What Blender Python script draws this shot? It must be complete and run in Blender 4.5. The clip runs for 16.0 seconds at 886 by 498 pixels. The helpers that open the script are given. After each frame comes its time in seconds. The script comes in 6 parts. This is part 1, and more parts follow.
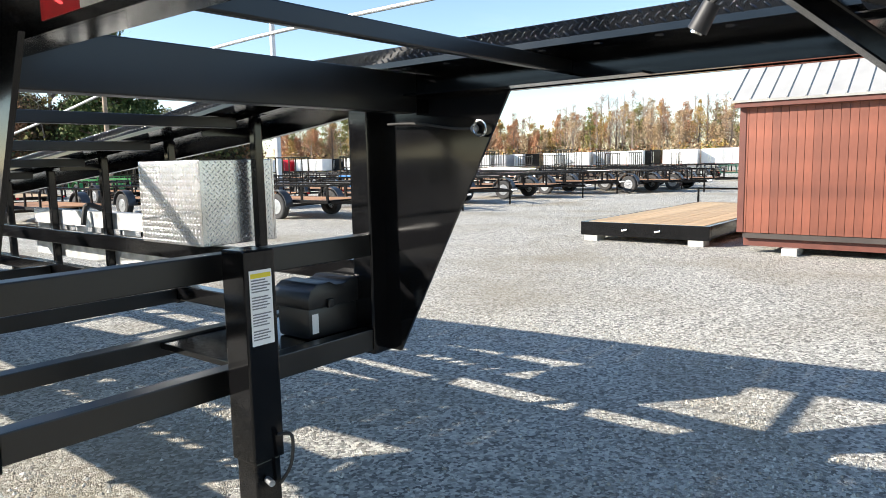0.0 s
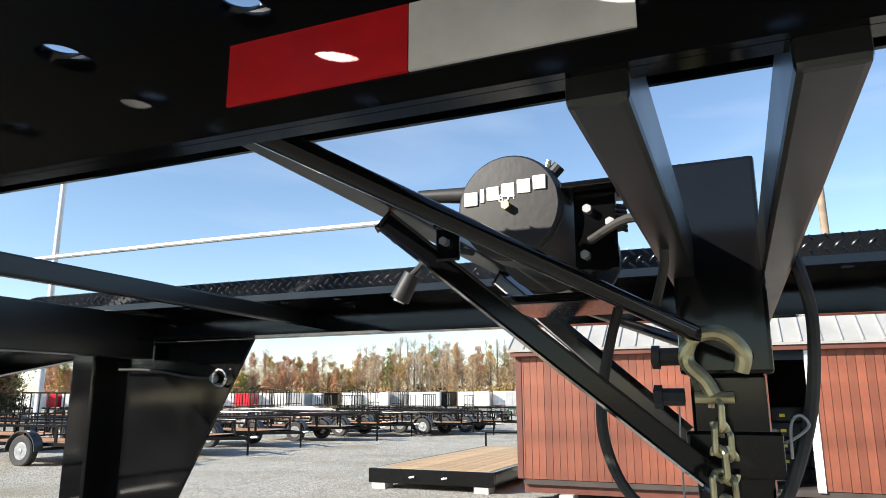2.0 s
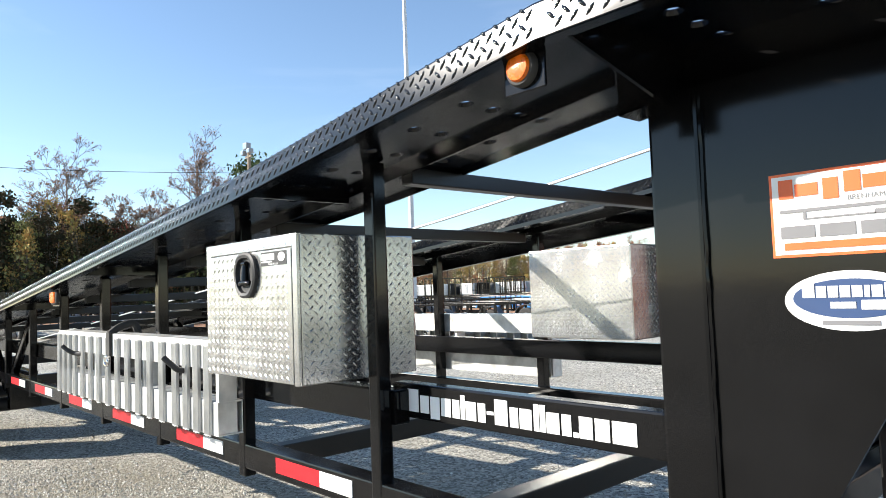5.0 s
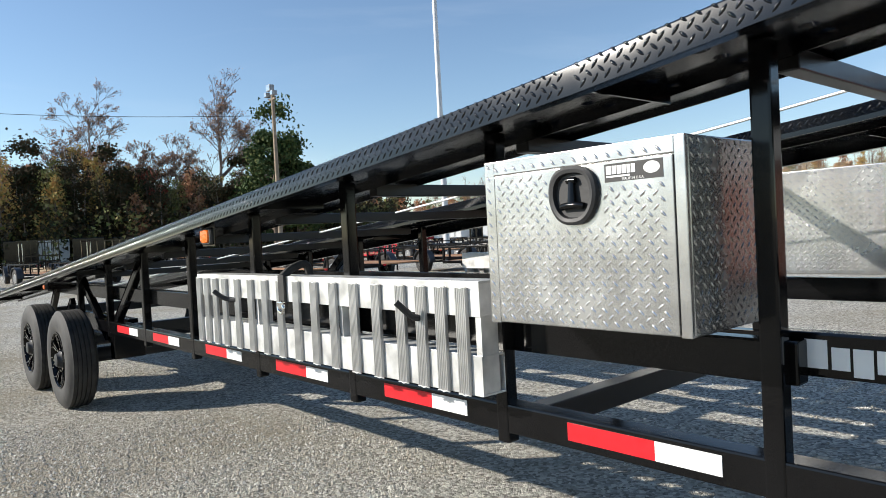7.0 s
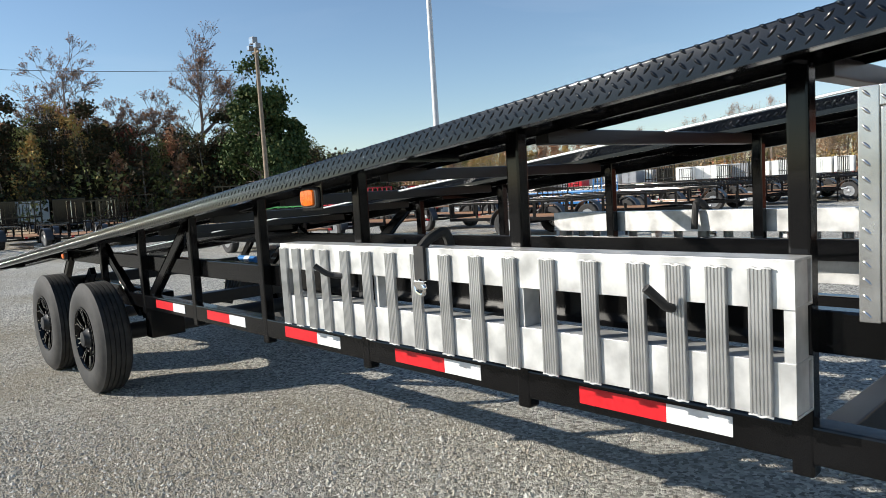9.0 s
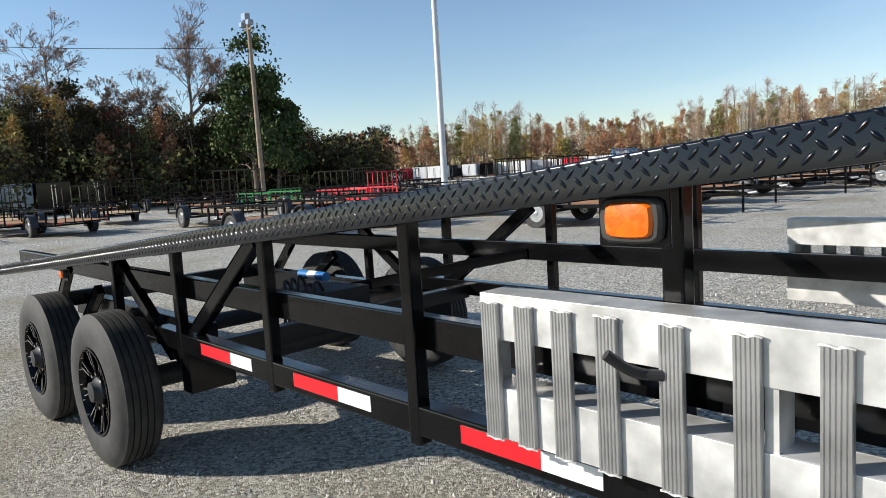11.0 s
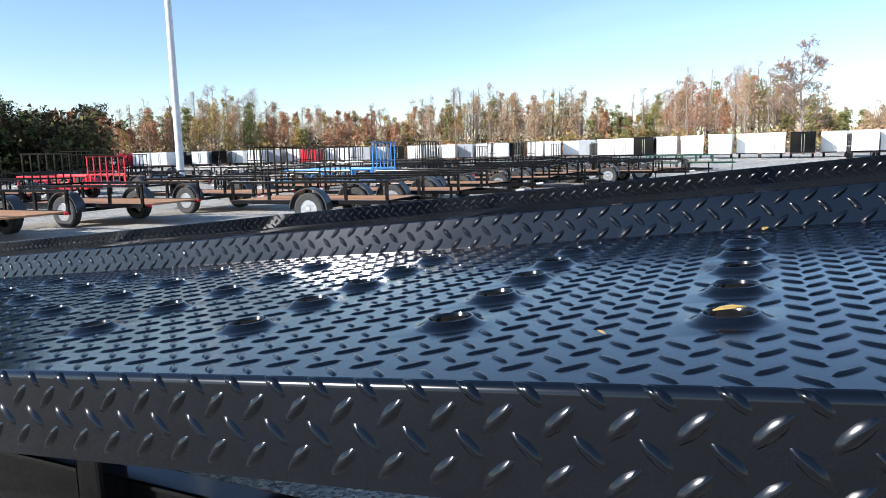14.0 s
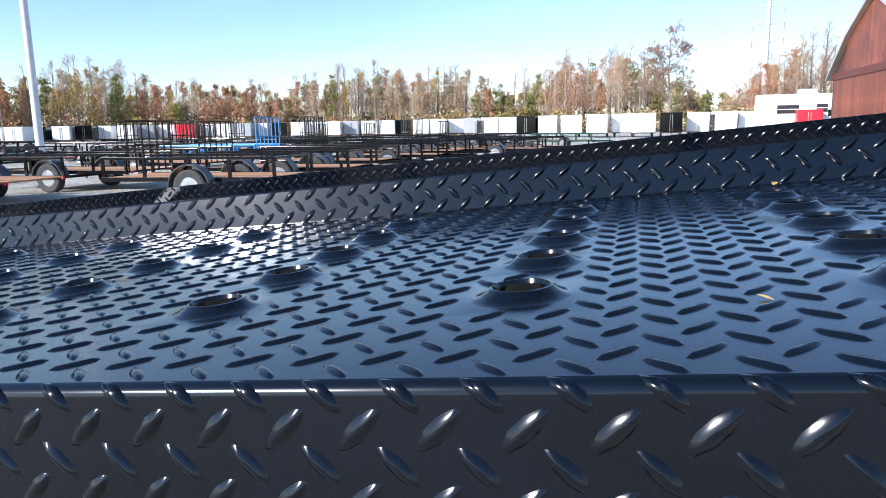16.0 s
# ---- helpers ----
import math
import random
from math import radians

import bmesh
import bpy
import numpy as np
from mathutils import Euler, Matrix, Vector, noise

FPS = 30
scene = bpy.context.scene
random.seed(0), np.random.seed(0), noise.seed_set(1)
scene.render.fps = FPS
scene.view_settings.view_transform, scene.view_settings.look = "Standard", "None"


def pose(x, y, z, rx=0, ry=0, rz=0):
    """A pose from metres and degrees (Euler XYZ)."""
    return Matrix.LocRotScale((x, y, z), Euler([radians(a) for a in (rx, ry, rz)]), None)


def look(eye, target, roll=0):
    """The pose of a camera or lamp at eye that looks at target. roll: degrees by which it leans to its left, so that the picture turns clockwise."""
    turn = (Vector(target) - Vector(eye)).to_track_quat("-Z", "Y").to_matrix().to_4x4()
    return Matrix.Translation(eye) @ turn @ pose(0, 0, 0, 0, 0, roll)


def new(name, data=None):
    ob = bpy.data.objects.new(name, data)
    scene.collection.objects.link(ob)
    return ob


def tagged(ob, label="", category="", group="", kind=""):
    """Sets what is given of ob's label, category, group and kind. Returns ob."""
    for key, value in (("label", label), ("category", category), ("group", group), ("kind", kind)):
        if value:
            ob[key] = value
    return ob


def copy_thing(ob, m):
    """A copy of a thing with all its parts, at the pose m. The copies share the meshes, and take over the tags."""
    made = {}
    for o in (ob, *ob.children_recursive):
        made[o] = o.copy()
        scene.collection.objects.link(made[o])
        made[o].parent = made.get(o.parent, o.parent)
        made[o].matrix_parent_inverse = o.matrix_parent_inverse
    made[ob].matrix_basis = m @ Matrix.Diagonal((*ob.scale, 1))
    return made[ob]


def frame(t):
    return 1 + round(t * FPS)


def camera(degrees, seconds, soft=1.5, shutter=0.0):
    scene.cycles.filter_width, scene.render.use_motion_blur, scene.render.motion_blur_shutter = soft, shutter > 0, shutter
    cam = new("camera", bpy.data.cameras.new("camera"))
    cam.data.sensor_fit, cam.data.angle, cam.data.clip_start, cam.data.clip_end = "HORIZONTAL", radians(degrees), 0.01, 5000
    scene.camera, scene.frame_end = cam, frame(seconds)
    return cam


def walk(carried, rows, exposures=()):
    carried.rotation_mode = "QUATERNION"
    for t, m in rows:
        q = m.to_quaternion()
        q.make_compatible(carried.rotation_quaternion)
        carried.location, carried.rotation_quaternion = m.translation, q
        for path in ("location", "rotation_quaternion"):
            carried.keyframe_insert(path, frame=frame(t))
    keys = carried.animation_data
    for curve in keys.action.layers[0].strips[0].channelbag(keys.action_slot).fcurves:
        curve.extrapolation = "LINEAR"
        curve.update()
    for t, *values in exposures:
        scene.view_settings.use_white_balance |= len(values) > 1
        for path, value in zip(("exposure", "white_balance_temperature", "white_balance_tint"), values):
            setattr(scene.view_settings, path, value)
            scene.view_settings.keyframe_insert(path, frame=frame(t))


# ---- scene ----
cam = camera(65.1, 16.0, soft=0.9)
PATH = [
    (0, (1.301, -0.423, 1.393), (0.052, 1.119, 1.142), -1.2),
    (0.5, (1.402, -0.313, 1.434), (0.378, 1.404, 1.462), -0.9),
    (1, (1.425, -0.285, 1.444), (0.539, 1.493, 1.674), -0.4),
    (1.5, (1.426, -0.272, 1.445), (0.622, 1.526, 1.793), -0.1),
    (2, (1.427, -0.258, 1.442), (0.672, 1.546, 1.862), -0.1),
    (2.5, (1.303, -0.285, 1.378), (0.543, 1.51, 1.823), 0.4),
    (3, (1.057, -0.519, 1.29), (0.064, 1.16, 1.734), 0.0),
    (3.5, (0.793, -0.71, 1.294), (-0.423, 0.82, 1.718), -0.2),
    (4, (0.467, -0.791, 1.225), (-0.885, 0.634, 1.601), -1.0),
    (4.5, (0.198, -0.948, 1.192), (-1.264, 0.391, 1.45), -1.2),
    (5, (-0.063, -1.217, 1.249), (-1.531, 0.136, 1.366), -2.1),
    (5.2, (-0.168, -1.272, 1.2683), (-1.641, 0.078, 1.357), -2.2),
    (7.3, (-1.178, -1.544, 1.2411), (-2.686, -0.231, 1.173), -3.2),
    (7.5, (-1.285, -1.506, 1.247), (-2.792, -0.193, 1.162), -3.3),
    (8, (-1.464, -1.488, 1.243), (-2.967, -0.173, 1.124), -3.3),
    (8.5, (-1.684, -1.581, 1.269), (-3.18, -0.261, 1.123), -3.4),
    (9, (-1.937, -1.623, 1.287), (-3.407, -0.278, 1.114), -3.5),
    (9.5, (-2.294, -1.516, 1.272), (-3.758, -0.168, 1.071), -3.7),
    (10, (-2.644, -1.457, 1.31), (-4.106, -0.11, 1.091), -4.1),
    (10.2, (-2.832, -1.416, 1.3422), (-4.297, -0.074, 1.115), -4.2),
    (12.3, (-4.409, -0.995, 1.4027), (-5.776, 0.450, 1.191), -2.1),
    (12.5, (-4.533, -0.920, 1.4067), (-5.882, 0.539, 1.187), -2.3),
    (13, (-4.784, -0.795, 1.4147), (-6.027, 0.752, 1.174), -2.0),
    (13.5, (-4.944, -0.745, 1.4227), (-5.946, 0.966, 1.167), -1.4),
    (14, (-5.056, -0.610, 1.4147), (-5.885, 1.190, 1.134), -1.4),
    (14.5, (-5.125, -0.540, 1.4047), (-5.845, 1.301, 1.106), -1.0),
    (15, (-5.163, -0.537, 1.4067), (-5.764, 1.345, 1.091), -0.9),
    (15.5, (-5.174, -0.530, 1.4007), (-5.708, 1.368, 1.066), -0.9),
    (16, (-5.206, -0.520, 1.3787), (-5.727, 1.379, 1.030), -0.9),
]
EXPOSURES = [(0, 1.2, 6500, 11), (1.2, 1.0, 6500, 10), (2.5, 1.0, 6600, 10), (3.5, 1.08, 6550, 10), (4.5, 1.2, 6550, 10), (5, 1.1, 6500, 10), (7.5, 0.45, 6400, 10), (10, 0.35, 6350, 10), (12.5, 0.65, 6400, 11), (14, 0.87, 5950, 13), (16, 0.97, 5700, 14)]
walk(cam, [(t, look(eye, target, roll)) for t, eye, target, roll in PATH], EXPOSURES)

# ---- light ----
SUN_DIR = Vector((-1.36, -1.55, 1.0)).normalized()
world = bpy.data.worlds.new("sky")
scene.world = world
world.use_nodes = True
wn = world.node_tree.nodes
sky = wn.new("ShaderNodeTexSky")
sky.sky_type = "NISHITA"
sky.sun_disc = False
sky.sun_elevation = math.asin(SUN_DIR.z)
sky.sun_rotation = math.atan2(SUN_DIR.x, SUN_DIR.y)
sky.air_density, sky.dust_density, sky.ozone_density = 1.0, 0.04, 2.3
wn["Background"].inputs["Strength"].default_value = 0.108
# thin high cloud, the same all round the sky
wl = world.node_tree.links
wco, wmap, wno, wmr, wmix = (wn.new("ShaderNode" + k) for k in ("TexCoord", "Mapping", "TexNoise", "MapRange", "Mix"))
wmap.inputs["Scale"].default_value = (1.2, 1.2, 7.0)
wno.inputs["Scale"].default_value, wno.inputs["Detail"].default_value, wno.inputs["Distortion"].default_value = 1.6, 7, 0.6
wmr.inputs["From Min"].default_value, wmr.inputs["From Max"].default_value, wmr.inputs["To Max"].default_value = 0.5, 0.78, 0.15
wmix.data_type = "RGBA"
wmix.inputs["B"].default_value = (6.2, 6.7, 7.4, 1)
wl.new(wco.outputs["Generated"], wmap.inputs["Vector"])
wl.new(wmap.outputs["Vector"], wno.inputs["Vector"])
wl.new(wno.outputs["Fac"], wmr.inputs["Value"])
wl.new(wmr.outputs["Result"], wmix.inputs["Factor"])
wl.new(sky.outputs["Color"], wmix.inputs["A"])
wl.new(wmix.outputs["Result"], wn["Background"].inputs["Color"])
sun_data = bpy.data.lights.new("sun", "SUN")
sun_data.energy, sun_data.angle, sun_data.color = 5.0, radians(0.6), (1.0, 0.93, 0.82)
sun = new("sun", sun_data)
sun.matrix_world = look(SUN_DIR * 50, (0, 0, 0))

# ---- materials ----
MATS = {}


def shader(name):
    m = bpy.data.materials.new(name)
    m.use_nodes = True
    nt = m.node_tree
    MATS[name] = m
    return m, nt, nt.nodes, nt.links, nt.nodes["Principled BSDF"]


def mat(name, base, rough=0.5, metal=0.0, vary=0.15, scale=8.0, bump=0.0, bump_scale=60.0, coat=0.0, tint=None, per_object=0.0, rough_vary=0.1):
    """Paint, wood or metal with two scales of variation in colour, gloss and relief."""
    m, nt, n, l, p = shader(name)
    co = n.new("ShaderNodeTexCoord")
    big = n.new("ShaderNodeTexNoise")
    big.inputs["Scale"].default_value, big.inputs["Detail"].default_value = scale, 6
    l.new(co.outputs["Object"], big.inputs["Vector"])
    ramp = n.new("ShaderNodeValToRGB")
    dark = [c * (1 - vary) for c in base]
    light = list(tint) if tint else [min(1, c * (1 + vary)) for c in base]
    ramp.color_ramp.elements[0].position, ramp.color_ramp.elements[1].position = 0.3, 0.72
    ramp.color_ramp.elements[0].color, ramp.color_ramp.elements[1].color = (*dark, 1), (*light, 1)
    l.new(big.outputs["Fac"], ramp.inputs["Fac"])
    colour = ramp.outputs["Color"]
    if per_object:
        info = n.new("ShaderNodeObjectInfo")
        hsv = n.new("ShaderNodeHueSaturation")
        mr = n.new("ShaderNodeMapRange")
        mr.inputs["To Min"].default_value, mr.inputs["To Max"].default_value = 1 - per_object, 1 + per_object
        l.new(info.outputs["Random"], mr.inputs["Value"])
        l.new(mr.outputs["Result"], hsv.inputs["Value"])
        l.new(colour, hsv.inputs["Color"])
        colour = hsv.outputs["Color"]
    l.new(colour, p.inputs["Base Color"])
    fine = n.new("ShaderNodeTexNoise")
    fine.inputs["Scale"].default_value, fine.inputs["Detail"].default_value = bump_scale, 4
    l.new(co.outputs["Object"], fine.inputs["Vector"])
    rr = n.new("ShaderNodeMapRange")
    rr.inputs["To Min"].default_value, rr.inputs["To Max"].default_value = max(0.02, rough - rough_vary), min(1, rough + rough_vary)
    l.new(big.outputs["Fac"], rr.inputs["Value"])
    l.new(rr.outputs["Result"], p.inputs["Roughness"])
    p.inputs["Metallic"].default_value = metal
    p.inputs["Coat Weight"].default_value = coat
    if bump:
        b = n.new("ShaderNodeBump")
        b.inputs["Strength"].default_value, b.inputs["Distance"].default_value = 0.6, bump
        l.new(fine.outputs["Fac"], b.inputs["Height"])
        l.new(b.outputs["Normal"], p.inputs["Normal"])
    return m


mat("black_paint", (0.0045, 0.0045, 0.005), 0.11, 0, 0.3, 5, 0.00015, 35, rough_vary=0.06)
mat("dusty_black_paint", (0.0065, 0.0063, 0.006), 0.34, 0, 0.3, 5, 0.0002, 35, rough_vary=0.1)
# black track paint; the blue in its base colour stands in for reflected sky
mat("sky_tinted_tread", (0.0017, 0.003, 0.0058), 0.17, 0, 0.3, 9, 0.00006, 60, rough_vary=0.06)
mat("matt_black", (0.018, 0.018, 0.019), 0.55, 0, 0.3, 12, 0.0006, 90)
mat("plastic", (0.006, 0.006, 0.0065), 0.36, 0, 0.3, 12, 0.0004, 120)
mat("rubber", (0.022, 0.022, 0.023), 0.75, 0, 0.35, 14, 0.0006, 120, tint=(0.045, 0.043, 0.04))
mat("aluminium", (0.52, 0.52, 0.515), 0.25, 0.9, 0.16, 9, 0.0008, 16, rough_vary=0.09)
mat("mill_aluminium", (0.68, 0.68, 0.665), 0.44, 0.55, 0.3, 11, 0.0005, 50, rough_vary=0.16)
mat("rung_aluminium", (0.47, 0.47, 0.465), 0.4, 0.8, 0.2, 9, 0.0005, 60, rough_vary=0.12)
mat("cable_steel", (0.62, 0.63, 0.62), 0.4, 0.5, 0.2, 40)
mat("chrome", (0.75, 0.74, 0.72), 0.18, 1.0, 0.1, 20)
mat("zinc", (0.42, 0.38, 0.24), 0.35, 0.9, 0.3, 30)
mat("steel_grey", (0.3, 0.31, 0.32), 0.45, 0.7, 0.25, 14, 0.0004, 60)
mat("rim_steel", (0.45, 0.46, 0.47), 0.32, 0.8, 0.15, 14)
mat("tape_red", (0.62, 0.012, 0.02), 0.35, 0, 0.12, 40, 0.0003, 240)
mat("tape_white", (0.8, 0.8, 0.8), 0.35, 0, 0.06, 40, 0.0003, 240)
mat("amber", (0.75, 0.14, 0.003), 0.28, 0, 0.3, 60, 0.001, 160)
mat("white_vinyl", (0.8, 0.8, 0.79), 0.35, 0, 0.04, 6)
mat("orange_vinyl", (0.75, 0.12, 0.02), 0.4, 0, 0.06, 10)
mat("navy_vinyl", (0.02, 0.05, 0.14), 0.4, 0, 0.06, 10)
mat("grey_print", (0.16, 0.16, 0.17), 0.5, 0, 0.1, 10)
mat("yellow_print", (0.75, 0.6, 0.03), 0.5, 0, 0.06, 10)
mat("siding", (0.18, 0.05, 0.026), 0.5, 0, 0.35, 2.5, 0.0012, 14, tint=(0.27, 0.08, 0.042), per_object=0.2)
mat("shed_trim", (0.11, 0.03, 0.018), 0.55, 0, 0.2, 6, 0.001, 20)
mat("roof_metal", (0.5, 0.49, 0.46), 0.4, 0.35, 0.1, 3, 0.001, 10)
# dark brown: the shade inside the doorway is put into this colour
mat("shed_inside_shade", (0.05, 0.04, 0.035), 0.8, 0, 0.3, 4)
mat("pine", (0.5, 0.34, 0.18), 0.7, 0, 0.25, 5, 0.001, 40, tint=(0.58, 0.42, 0.25), per_object=0.14)
mat("deck_wood", (0.42, 0.2, 0.09), 0.7, 0, 0.25, 5, 0.001, 40, tint=(0.5, 0.26, 0.12), per_object=0.12)
mat("concrete", (0.42, 0.41, 0.38), 0.85, 0, 0.2, 12, 0.002, 60)
mat("white_paint", (0.78, 0.78, 0.76), 0.35, 0, 0.06, 1.5, 0.0004, 20)
mat("grey_panel", (0.3, 0.31, 0.33), 0.4, 0, 0.1, 1.5)
mat("red_paint", (0.55, 0.012, 0.025), 0.35, 0, 0.1, 2)
mat("blue_paint", (0.02, 0.17, 0.45), 0.35, 0, 0.1, 2)
mat("green_paint", (0.03, 0.2, 0.05), 0.35, 0, 0.1, 2)
mat("dark_green", (0.01, 0.055, 0.035), 0.35, 0, 0.1, 2)
mat("pole_white", (0.6, 0.61, 0.62), 0.5, 0.2, 0.1, 3)
mat("pole_wood", (0.27, 0.21, 0.15), 0.85, 0, 0.25, 4, 0.003, 20)
mat("beige", (0.6, 0.55, 0.45), 0.5, 0, 0.08, 2)
mat("bark", (0.16, 0.12, 0.09), 0.9, 0, 0.3, 3, 0.01, 12)
mat("pale_bark", (0.29, 0.24, 0.2), 0.9, 0, 0.25, 3, 0.01, 12)
mat("twig_bark", (0.17, 0.13, 0.11), 0.9, 0, 0.25, 3)
mat("fender_paint", (0.05, 0.05, 0.052), 0.35, 0.2, 0.2, 5)
mat("dry_leaf", (0.5, 0.32, 0.08), 0.7, 0, 0.25, 60)


MATS["sky_tinted_tread"].node_tree.nodes["Principled BSDF"].inputs["Specular IOR Level"].default_value = 0.45
MATS["black_paint"].node_tree.nodes["Principled BSDF"].inputs["Specular IOR Level"].default_value = 0.3


def leafy(name, colours):
    """Foliage whose clumps each take one of several tones."""
    m, nt, n, l, p = shader(name)
    geo = n.new("ShaderNodeNewGeometry")
    ramp = n.new("ShaderNodeValToRGB")
    ramp.color_ramp.interpolation = "CONSTANT"
    els = ramp.color_ramp.elements
    while len(els) < len(colours):
        els.new(0.5)
    for i, c in enumerate(colours):
        els[i].position, els[i].color = i / len(colours), (*c, 1)
    l.new(geo.outputs["Random Per Island"], ramp.inputs["Fac"])
    l.new(ramp.outputs["Color"], p.inputs["Base Color"])
    p.inputs["Roughness"].default_value = 0.75
    p.inputs["Specular IOR Level"].default_value = 0.2
    return m


leafy("leaf_green", [(0.05, 0.085, 0.025), (0.07, 0.105, 0.035), (0.04, 0.07, 0.025), (0.1, 0.12, 0.04)])
leafy("leaf_pine", [(0.14, 0.16, 0.05), (0.19, 0.19, 0.065), (0.25, 0.22, 0.08)])
leafy("leaf_rust", [(0.4, 0.19, 0.1), (0.46, 0.22, 0.12), (0.34, 0.16, 0.09), (0.42, 0.27, 0.14)])
leafy("leaf_tan", [(0.46, 0.34, 0.21), (0.4, 0.28, 0.17), (0.5, 0.35, 0.2), (0.36, 0.27, 0.17)])
leafy("leaf_gold", [(0.48, 0.31, 0.09), (0.4, 0.29, 0.09), (0.31, 0.27, 0.09), (0.44, 0.24, 0.08)])
# backlit trees on the left: their shade is put into these dark tones
leafy("leaf_shaded", [(0.05, 0.038, 0.018), (0.035, 0.042, 0.018), (0.07, 0.045, 0.02)])
leafy("leaf_red", [(0.3, 0.05, 0.04), (0.24, 0.06, 0.04), (0.36, 0.1, 0.06)])
leafy("leaf_sparse", [(0.34, 0.2, 0.13), (0.4, 0.28, 0.2), (0.36, 0.17, 0.1)])
leafy("stones", [(0.4, 0.38, 0.32), (0.55, 0.525, 0.455), (0.28, 0.27, 0.24), (0.47, 0.43, 0.35), (0.66, 0.64, 0.575), (0.37, 0.33, 0.265)])


def gravel():
    m, nt, n, l, p = shader("gravel")
    co = n.new("ShaderNodeTexCoord")
    v = n.new("ShaderNodeTexVoronoi")
    v.inputs["Scale"].default_value = 55
    l.new(co.outputs["Object"], v.inputs["Vector"])
    v2 = n.new("ShaderNodeTexVoronoi")
    v2.inputs["Scale"].default_value = 130
    l.new(co.outputs["Object"], v2.inputs["Vector"])
    big = n.new("ShaderNodeTexNoise")
    big.inputs["Scale"].default_value, big.inputs["Detail"].default_value = 0.45, 8
    l.new(co.outputs["Object"], big.inputs["Vector"])
    bw = n.new("ShaderNodeRGBToBW")
    l.new(v.outputs["Color"], bw.inputs["Color"])
    ramp = n.new("ShaderNodeValToRGB")
    ramp.color_ramp.elements[0].color, ramp.color_ramp.elements[1].color = (0.17, 0.163, 0.145, 1), (0.8, 0.775, 0.69, 1)
    ramp.color_ramp.elements[0].position, ramp.color_ramp.elements[1].position = 0.15, 0.85
    l.new(bw.outputs["Val"], ramp.inputs["Fac"])
    dirt = n.new("ShaderNodeMix")
    dirt.data_type = "RGBA"
    dirt.inputs["B"].default_value = (0.33, 0.285, 0.205, 1)
    mr = n.new("ShaderNodeMapRange")
    mr.inputs["From Min"].default_value, mr.inputs["From Max"].default_value = 0.46, 0.7
    mr.inputs["To Max"].default_value = 0.75
    # finer brown dirt lies along the drive on the near side
    sep, lane, more = n.new("ShaderNodeSeparateXYZ"), n.new("ShaderNodeMapRange"), n.new("ShaderNodeMath")
    l.new(co.outputs["Object"], sep.inputs["Vector"])
    l.new(sep.outputs["Y"], lane.inputs["Value"])
    lane.inputs["From Min"].default_value, lane.inputs["From Max"].default_value = 1.0, -0.8
    lane.inputs["To Max"].default_value = 0.14
    l.new(big.outputs["Fac"], more.inputs[0])
    l.new(lane.outputs["Result"], more.inputs[1])
    l.new(more.outputs[0], mr.inputs["Value"])
    l.new(mr.outputs["Result"], dirt.inputs["Factor"])
    l.new(ramp.outputs["Color"], dirt.inputs["A"])
    l.new(dirt.outputs["Result"], p.inputs["Base Color"])
    p.inputs["Roughness"].default_value = 0.9
    p.inputs["Specular IOR Level"].default_value = 0.25
    add = n.new("ShaderNodeMath")
    l.new(v.outputs["Distance"], add.inputs[0])
    l.new(v2.outputs["Distance"], add.inputs[1])
    b = n.new("ShaderNodeBump")
    b.inputs["Strength"].default_value, b.inputs["Distance"].default_value = 1.0, 0.014
    b.invert = True
    l.new(add.outputs[0], b.inputs["Height"])
    l.new(b.outputs["Normal"], p.inputs["Normal"])


gravel()

# ---- building helpers ----


def box(bm, x0, x1, y0, y1, z0, z1, bevel=0.0):
    g = bmesh.ops.create_cube(bm, size=1)
    vs = g["verts"]
    for v in vs:
        v.co = ((x0 + x1) / 2 + v.co.x * (x1 - x0), (y0 + y1) / 2 + v.co.y * (y1 - y0), (z0 + z1) / 2 + v.co.z * (z1 - z0))
    if bevel:
        es = list({e for v in vs for e in v.link_edges})
        bmesh.ops.bevel(bm, geom=es, offset=bevel, segments=2, profile=0.6, affect="EDGES")
    return bm


def bar(bm, p, q, w, h, bevel=0.0, up=(0, 0, 1)):
    """A straight bar of width w (sideways) and height h (along up) from p to q."""
    p, q = Vector(p), Vector(q)
    d = (q - p).normalized()
    side = d.cross(Vector(up))
    side = side.normalized() if side.length > 1e-4 else Vector((1, 0, 0))
    top = side.cross(d)
    g = bmesh.ops.create_cube(bm, size=1)
    ln = (q - p).length
    for v in g["verts"]:
        c = v.co.copy()
        v.co = (p + q) / 2 + d * (c.x * ln) + side * (c.y * w) + top * (c.z * h)
    if bevel:
        es = list({e for v in g["verts"] for e in v.link_edges})
        bmesh.ops.bevel(bm, geom=es, offset=bevel, segments=2, profile=0.6, affect="EDGES")
    return bm


def rod(bm, p, q, r, r2=None, seg=12):
    """A round bar or cone from p to q."""
    p, q = Vector(p), Vector(q)
    m = Matrix.Translation((p + q) / 2) @ (q - p).to_track_quat("Z", "Y").to_matrix().to_4x4()
    bmesh.ops.create_cone(bm, cap_ends=True, segments=seg, radius1=r, radius2=r if r2 is None else r2, depth=(q - p).length, matrix=m)
    return bm


